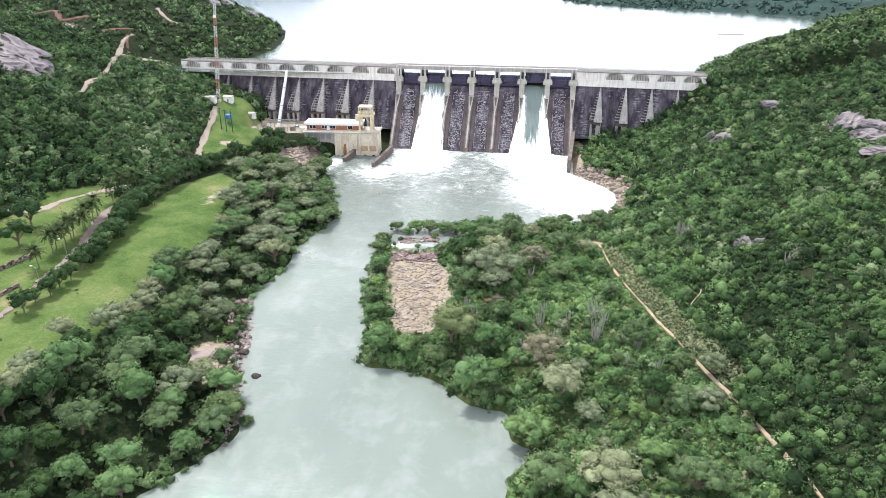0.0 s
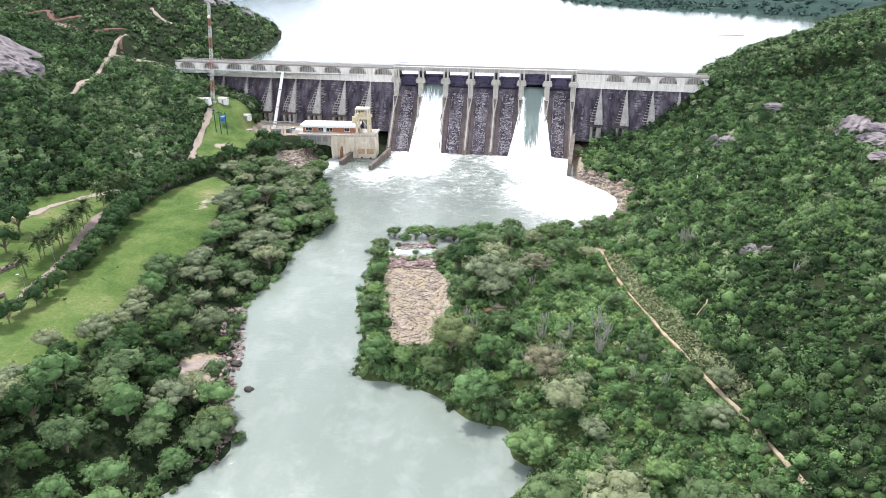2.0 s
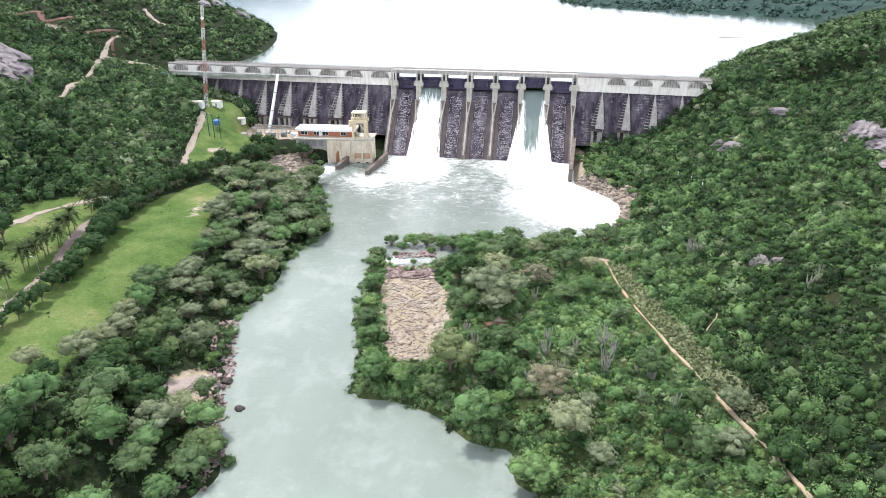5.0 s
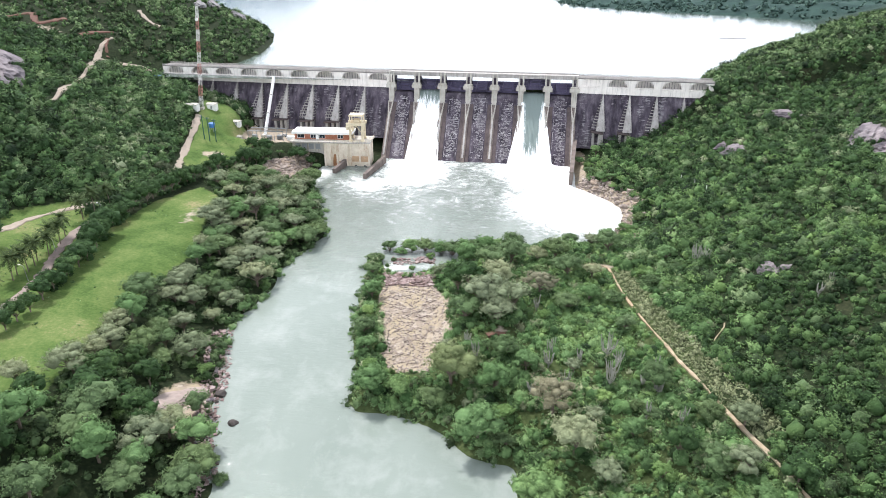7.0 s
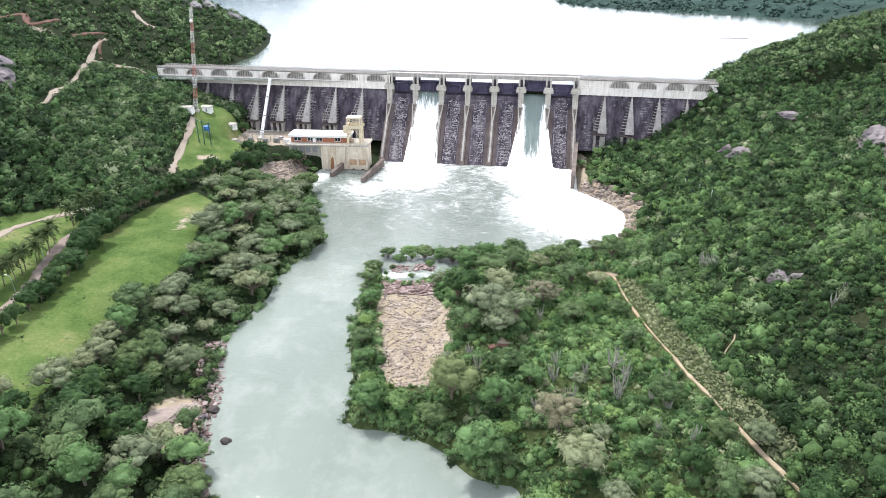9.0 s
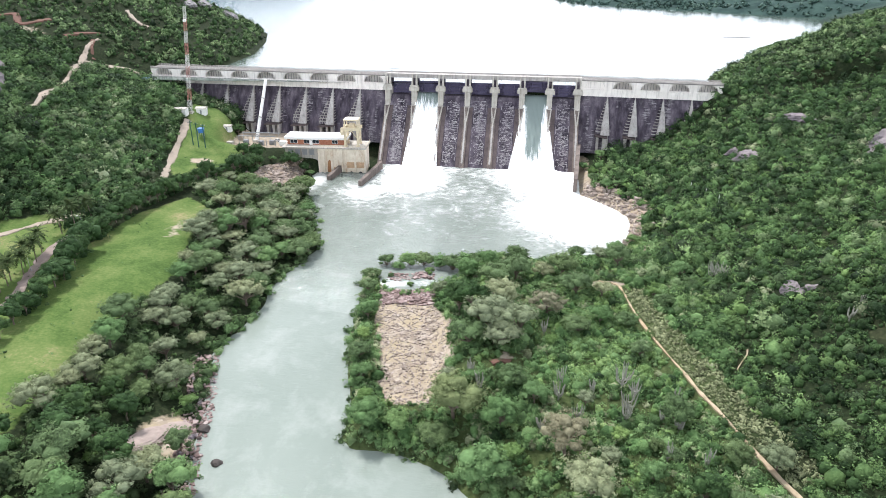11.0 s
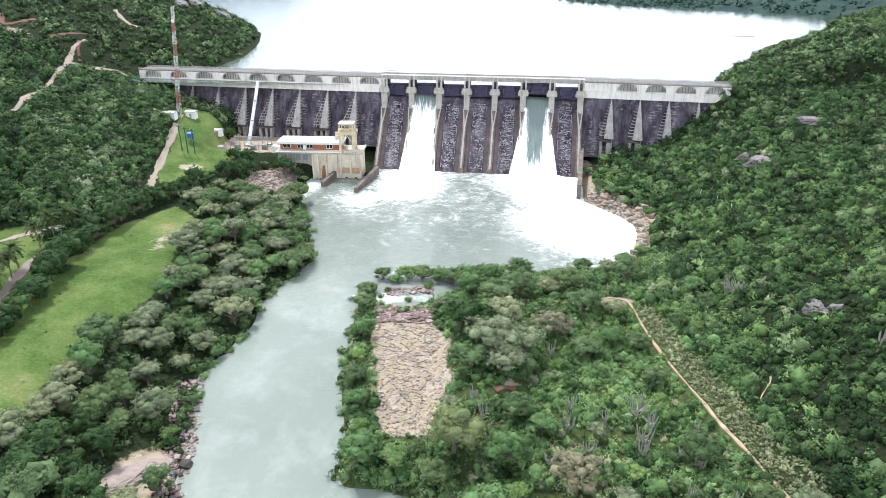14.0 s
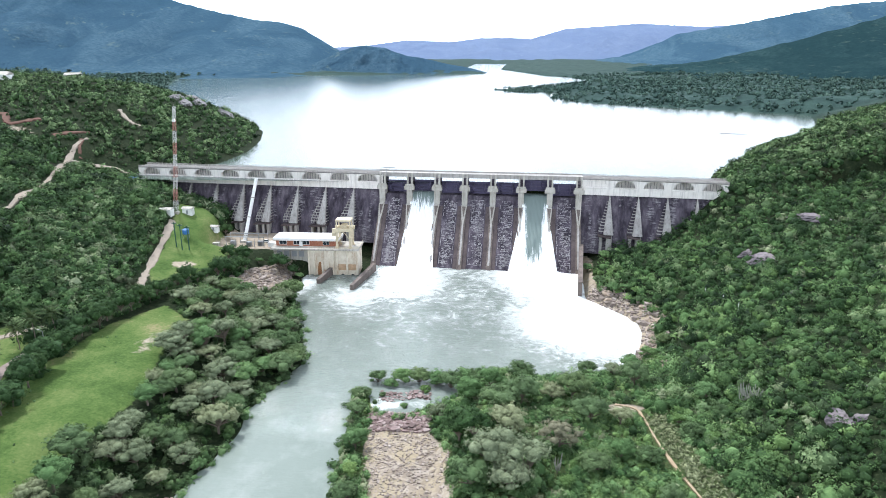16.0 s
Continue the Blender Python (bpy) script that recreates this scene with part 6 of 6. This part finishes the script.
DARKROCK, SLAB = rock_mesh(41, 0.6), rock_mesh(44, 0.9, 4, 0.22, 0.25)
CRAGS = [rock_mesh(60 + k, 0.7, 4, 0.42, 0.45) for k in range(4)]
GREY_CRAGS = [rock_mesh(70 + k, 0.9, 4, 0.42, 0.4) for k in range(2)]
for me in CRAGS:
    me.materials.append(M_ROCK)
for me in GREY_CRAGS:
    me.materials.append(M_GREYROCK)
DARKROCK.materials.append(M_WETROCK)
SLAB.materials.append(M_SLAB)


def rock(x, y, size, label, group, shapes, sink=0.25, long=1.0, turn=None, r=random.Random(3)):
    m = pose(x, y, max(up(x, y), -0.3) + size * (0.35 - sink), r.uniform(-14, 14), r.uniform(-14, 14), r.uniform(0, 360) if turn is None else turn)
    ob = new("rock", r.choice(shapes))
    ob.matrix_basis = m @ Matrix.Diagonal((size * long, size, size * r.uniform(0.8, 1.2), 1))
    return tagged(ob, label, "rock", group)


rr = random.Random(12)
# broken rock along the cove below the right hill and at the scree
for k in range(70):
    y = rr.uniform(-150, -66)
    x = float(np.interp(y, [-150, -138, -121, -106, -92, -76, -64], [54, 48, 57, 61, 61, 52, 42])) + rr.uniform(0.3, 7.5)
    rock(x, y, rr.uniform(0.5, 1.7), "tawny broken boulder on the cove shore", "cove boulders", PALE_ROCKS)
for k in range(70):
    a, s = rr.uniform(0, 6.3), rr.uniform(0, 1) ** 0.5
    px, py = 8 * s * math.cos(a), 21 * s * math.sin(a)
    rock(-109 + px + 0.25 * py, -61 + py, rr.uniform(0.5, 1.2), "pale tumbled riprap boulder below the yard", "riprap boulders", PALE_ROCKS)
for k in range(45):
    y = rr.uniform(-283, -222)
    x = float(np.interp(y, [-290, -268, -250, -226, -215], [-61, -66.5, -69, -76.5, -75.5])) - rr.uniform(-0.8, 5.5)
    rock(x, y, rr.uniform(0.25, 0.85), "brown stone on the river edge", "river edge stones", ROCKS)
for x, y, s in ((-70.2, -247.6, 1.6), (-70.0, -251.0, 0.6), (-62.6, -259.0, 1.3)):
    rock(x, y, s, "dark wet rock standing in the river", "river rocks", [DARKROCK], 0.1)
# smooth granite slabs
for x, y, s, l, t in ((-81.5, -254.5, 3.8, 1.6, 60), (-77.5, -249.5, 3.0, 1.6, 40)):
    ob = new("rock_slab", SLAB)
    ob.matrix_basis = pose(x, y, up(x, y) + 0.1, 3, 9, t) @ Matrix.Diagonal((s * l, s, s * 0.3, 1))
    tagged(ob, "smooth pinkish granite slab by the river", "rock", "granite slabs")
# outcrops on the hills, lying along the slope: place, size, length, turn
for x, y, s, l, t in OUTCROPS + FAR_OUTCROPS:
    gx, gy = (up(x + 4, y) - up(x - 4, y)) / 8, (up(x, y + 4) - up(x, y - 4)) / 8
    lie = Vector((-gx, -gy, 1)).to_track_quat("Z", "Y").to_matrix().to_4x4()
    ob = new("rock_outcrop", rr.choice(GREY_CRAGS if y > 100 else CRAGS))
    ob.matrix_basis = Matrix.Translation((x, y, up(x, y))) @ lie @ pose(0, 0, 0, 0, 0, t) @ Matrix.Diagonal((s * l, s, s * (0.8 if y > 100 else 0.62), 1))
    tagged(ob, "weathered grey-purple granite outcrop among the scrub", "rock", "hill outcrops")


def gravel(name, label, count, x0, x1, y0, y1, keep, smin, smax, material, seed):
    """Loose stones, each an irregular eight-cornered lump."""
    r = np.random.RandomState(seed)
    x, y = r.uniform(x0, x1, count * 5), r.uniform(y0, y1, count * 5)
    ok = keep(x, y)
    x, y = x[ok][:count], y[ok][:count]
    n = len(x)
    s = r.uniform(smin, smax, n) * (1 + 0.8 * (r.uniform(size=n) > 0.9))
    base = np.array([(sx, sy, sz) for sz in (-0.5, 0.5) for sy in (-0.7, 0.7) for sx in (-0.8, 0.8)])
    v = base[None] * r.uniform(0.55, 1.25, (n, 8, 3)) * s[:, None, None]
    a = r.uniform(0, 6.3, n)
    ca, sa = np.cos(a)[:, None], np.sin(a)[:, None]
    px, py = v[..., 0] * ca - v[..., 1] * sa, v[..., 0] * sa + v[..., 1] * ca
    v = np.stack([px + x[:, None], py + y[:, None], v[..., 2] + (np.maximum(land(x, y), -0.1) + s * 0.2)[:, None]], 2).reshape(-1, 3)
    f = np.array([(0, 2, 3, 1), (4, 5, 7, 6), (0, 1, 5, 4), (2, 6, 7, 3), (0, 4, 6, 2), (1, 3, 7, 5)])
    faces = (f[None] + 8 * np.arange(n)[:, None, None]).reshape(-1, 4)
    return tagged(new(name, mesh_from(name, v.tolist(), faces.tolist(), material)), label, "stones", kind="stuff")


gravel("gravel", "loose stones strewn over the gravel bar", 4200, -39, -9, -242, -170, lambda x, y: zone_gravel(x, y) > 0.3, 0.10, 0.30, M_STONES, 5)
gravel("gravel", "reddish stones heaped at the head of the bar", 900, -38, -14, -186, -152, lambda x, y: (zone_gravel(x, y) > 0.2) & (y < -171) & (y > -184), 0.25, 0.7, M_REDSTONES, 6)
gravel("gravel", "stones just breaking the flooded shallows", 170, -37, -20, -165, -152, lambda x, y: np.abs(y + 160 + 0.15 * (x + 28) + 2 * np.sin(x / 3)) < 2.6, 0.25, 0.6, M_REDSTONES, 16)
gravel("gravel", "rubble on the cove shore", 900, 36, 72, -150, -62, lambda x, y: (shore_distance(x, y, RIVER) > 0) & (shore_distance(x, y, RIVER) < 9), 0.3, 0.9, M_STONES, 7)
gravel("gravel", "stones along the left river edge", 1000, -90, -60, -288, -215, lambda x, y: (shore_distance(x, y, RIVER) > -1.5) & (shore_distance(x, y, RIVER) < 6), 0.15, 0.5, M_REDSTONES, 8)
gravel("gravel", "riprap between the big boulders", 900, -128, -92, -90, -40, lambda x, y: np.exp(-((x + 109 - 0.25 * (y + 62)) / 9) ** 2 - ((y + 61) / 21) ** 2) > 0.35, 0.3, 0.8, M_STONES, 9)


# ---- palms, cacti and the lane's lamp ----
def frond_mesh(seed, length=3.6):
    """An arching palm leaf with leaflets hanging on both sides of the rib."""
    r = np.random.RandomState(seed)
    bm = bmesh.new()
    n = 9
    rib = [Vector((length * f, 0, 0.5 * math.sin(f * 2.4) - 1.7 * f * f)) for f in np.linspace(0, 1, n)]
    for a, b in zip(rib, rib[1:]):
        for side in (-1, 1):
            w = 0.75 * (1 - abs((a.x / length) * 1.6 - 0.75) * 0.7)
            p = [a, b, b + Vector((0.35, side * w, -0.45 * w)), a + Vector((0.35, side * w, -0.45 * w))]
            gap = (b - a) * 0.12
            bm.faces.new([bm.verts.new(q) for q in (p[0] + gap, p[1] - gap, p[2] - gap * 2, p[3] + gap * 2)])
    me = bpy.data.meshes.new("frond")
    bm.to_mesh(me)
    bm.free()
    me.materials.append(M_PALM)
    return me


FRONDS = [frond_mesh(k, 3.2 + 0.4 * k) for k in range(3)]


def palm(x, y, height, seed):
    r = random.Random(seed)
    z = up(x, y)
    ob = thing("palm_tree", "coconut palm with a slender curved trunk beside the lane", "palm", pose(x, y, z, 0, 0, r.uniform(0, 360)), "coconut palms")
    bm = bmesh.new()
    lean = r.uniform(0.2, 1.0)
    pts = [(lean * (k / 6) ** 2, 0, -0.4 + (height + 0.4) * k / 6) for k in range(7)]
    for k in range(6):
        tube(bm, pts[k], pts[k + 1], 0.20 - 0.015 * k, 0.185 - 0.015 * k, 7)
    part("trunk", bm, M_BARK, ob)
    for k in range(26):
        f = new("frond", r.choice(FRONDS))
        f.parent = ob
        f.matrix_basis = pose(lean, 0, height, 0, -66 + 100 * k / 25 + r.uniform(-6, 6), k * 137.5) @ Matrix.Diagonal((1, 1, 1, 1))
    return ob


for k, (x, y, h) in enumerate(((-155.6, -162.5, 8), (-153.6, -157.2, 9), (-150.6, -185.2, 7.5), (-152.3, -188.5, 7.5), (-149.3, -194.0, 7), (-150.6, -198.3, 7), (-149.2, -201.8, 7.5), (-148.8, -205.8, 7), (-150.5, -208.9, 7), (-149.5, -212.4, 7.5), (-147.0, -223.9, 6.5), (-153.3, -178.0, 7.5), (-151.2, -150, 8.5))):
    palm(x, y, h, 300 + k)


def cactus(x, y, height, seed):
    r = random.Random(seed)
    ob = thing("cactus", "grey candelabra cactus rising out of the scrub", "cactus", pose(x, y, up(x, y), 0, 0, r.uniform(0, 360)), "candelabra cacti")
    bm = bmesh.new()
    tube(bm, (0, 0, -0.3), (0, 0, height * 0.45), 0.26, 0.2, 7)
    part("trunk", bm, M_CACTUS, ob)
    for k in range(r.randint(7, 12)):
        a, f = r.uniform(0, 6.3), r.uniform(0.4, 1.0)
        z0 = height * r.uniform(0.12, 0.42)
        e = 0.30 * height * f
        bm = bmesh.new()
        mid = (e * 0.8 * math.cos(a), e * 0.8 * math.sin(a), z0 + 0.14 * height)
        tube(bm, (0, 0, z0), mid, 0.15, 0.15, 6)
        tube(bm, mid, (e * 1.15 * math.cos(a), e * 1.15 * math.sin(a), height * r.uniform(0.65, 1.05)), 0.15, 0.09, 6)
        part("arm", bm, M_CACTUS, ob)
    return ob


for k, (x, y, h) in enumerate(((-2.2, -238.8, 8), (-5, -232.5, 6), (18, -237, 6), (16.8, -242, 6), (20.6, -249.3, 6), (32.2, -238.5, 9), (32.4, -246.3, 8), (34.5, -242, 6.5), (31.2, -250, 6), (39, -250.4, 6.5),
                               (42.2, -253.7, 6), (38, -262, 5.5), (45, -265, 6), (14.9, -214.6, 6), (67.9, -186.7, 8), (70, -188, 7), (25, -240, 5), (12, -251, 4.5), (88, -226, 5), (92, -222, 4.5), (44, -244, 5))):
    cactus(x, y, 0.8 * h, 500 + k)
for LX, LY in ((-141.0, -232.6), (-145.0, -211.8), (-148.3, -191.5), (-150.0, -157.9)):
    lamp = thing("street_lamp", "slim grey street lamp with a white head beside the worn lane", "lamp", group="lane lamps")
    LZ = up(LX, LY)
    bm = bmesh.new()
    tube(bm, (LX, LY, LZ - 0.4), (LX - 0.3, LY, LZ + 5.0), 0.11, 0.07, 8)
    part("pole", bm, M_STEEL, lamp)
    bm = bmesh.new()
    tube(bm, (LX - 0.3, LY, LZ + 5.0), (LX - 1.3, LY, LZ + 5.7), 0.06, 0.05, 6)
    part("arm", bm, M_STEEL, lamp)
    bm = bmesh.new()
    box(bm, LX - 2.0, LX - 1.2, LY - 0.2, LY + 0.2, LZ + 5.55, LZ + 5.8, 0.05)
    part("lamp_head", bm, M_WHITE, lamp)


def ruined_wall(ax, ay, bx, by, height, seed):
    """A low dry stone wall, worn down unevenly."""
    r = random.Random(seed)
    ob = thing("garden_wall", "low dark ruined stone wall on the grass", "wall", group="garden walls")
    n = max(3, round(math.hypot(bx - ax, by - ay) / 0.9))
    turn = math.degrees(math.atan2(by - ay, bx - ax))
    for k in range(n):
        x, y = ax + (bx - ax) * (k + 0.5) / n, ay + (by - ay) * (k + 0.5) / n
        z = -0.4
        while z < height * r.uniform(0.75, 1.05):
            h = r.uniform(0.3, 0.5)
            bm = bmesh.new()
            box(bm, -0.46, 0.46, -0.3, 0.3, 0, h, 0.05)
            stone = part("stone", bm, M_WETROCK if r.random() < 0.4 else M_REDSTONES, ob)
            stone.matrix_basis = pose(x, y, up(x, y) + z, 0, 0, turn + r.uniform(-8, 8))
            z += h


ruined_wall(-159.5, -234, -156.1, -221.7, 1.3, 1)
ruined_wall(-156.1, -221.7, -153.6, -213.5, 1.1, 2)
ruined_wall(-147.2, -248, -145.2, -236.5, 1.2, 3)
for x, y, h in ((87, -125, 3.2), (86, -112, 2.6), (84, -98, 2.4)):
    ob = thing("marker_post", "white survey post standing in the scrub", "post", group="survey posts")
    z = up(x, y)
    bm = bmesh.new()
    tube(bm, (x, y, z - 0.4), (x, y, z + h + 1.2), 0.13, 0.11, 6)
    part("shaft", bm, M_WHITE, ob)


# ---- far houses and the log boom on the reservoir ----
def house(x, y, w, d, h, turn):
    z = up(x, y)
    ob = thing("house", "small white farmhouse with a pale roof on the far hill", "house", pose(x, y, z, 0, 0, turn), "hill farmhouses")
    bm = bmesh.new()
    box(bm, -w / 2, w / 2, -d / 2, d / 2, -1.5, h)
    wall = part("wall", bm, M_WHITE, ob)
    bm = bmesh.new()
    prism(bm, [(-d / 2 - 0.5, h), (0, h + 1.6), (d / 2 + 0.5, h), (d / 2 + 0.5, h - 0.2), (-d / 2 - 0.5, h - 0.2)], "x", -w / 2 - 0.4, w / 2 + 0.4)
    part("roof", bm, M_GREYPALE, ob)
    for x0 in (-w / 4, w / 4):
        bm = bmesh.new()
        box(bm, x0 - 0.6, x0 + 0.6, -d / 2 - 0.06, -d / 2 + 0.1, 1.0, 2.2)
        part("window", bm, M_GLASS, wall)


for x, y, w, t in ((-352, 206, 12, 12), (-378, 160, 9, -20), (-392, 168, 10, 30), (-372, 150, 8, 5)):
    house(x, y, w, 7, 3.2, t)
boom = thing("log_boom", "line of floating logs on the reservoir", "boom")
for k in range(7):
    bm = bmesh.new()
    tube(bm, (190 + k * 3.3, 226 + 0.7 * math.sin(k), LAKE_Z), (192.6 + k * 3.3, 226.4 + 0.7 * math.sin(k + 0.8), LAKE_Z), 0.35, 0.35, 7)
    part("log", bm, M_BARK, boom)
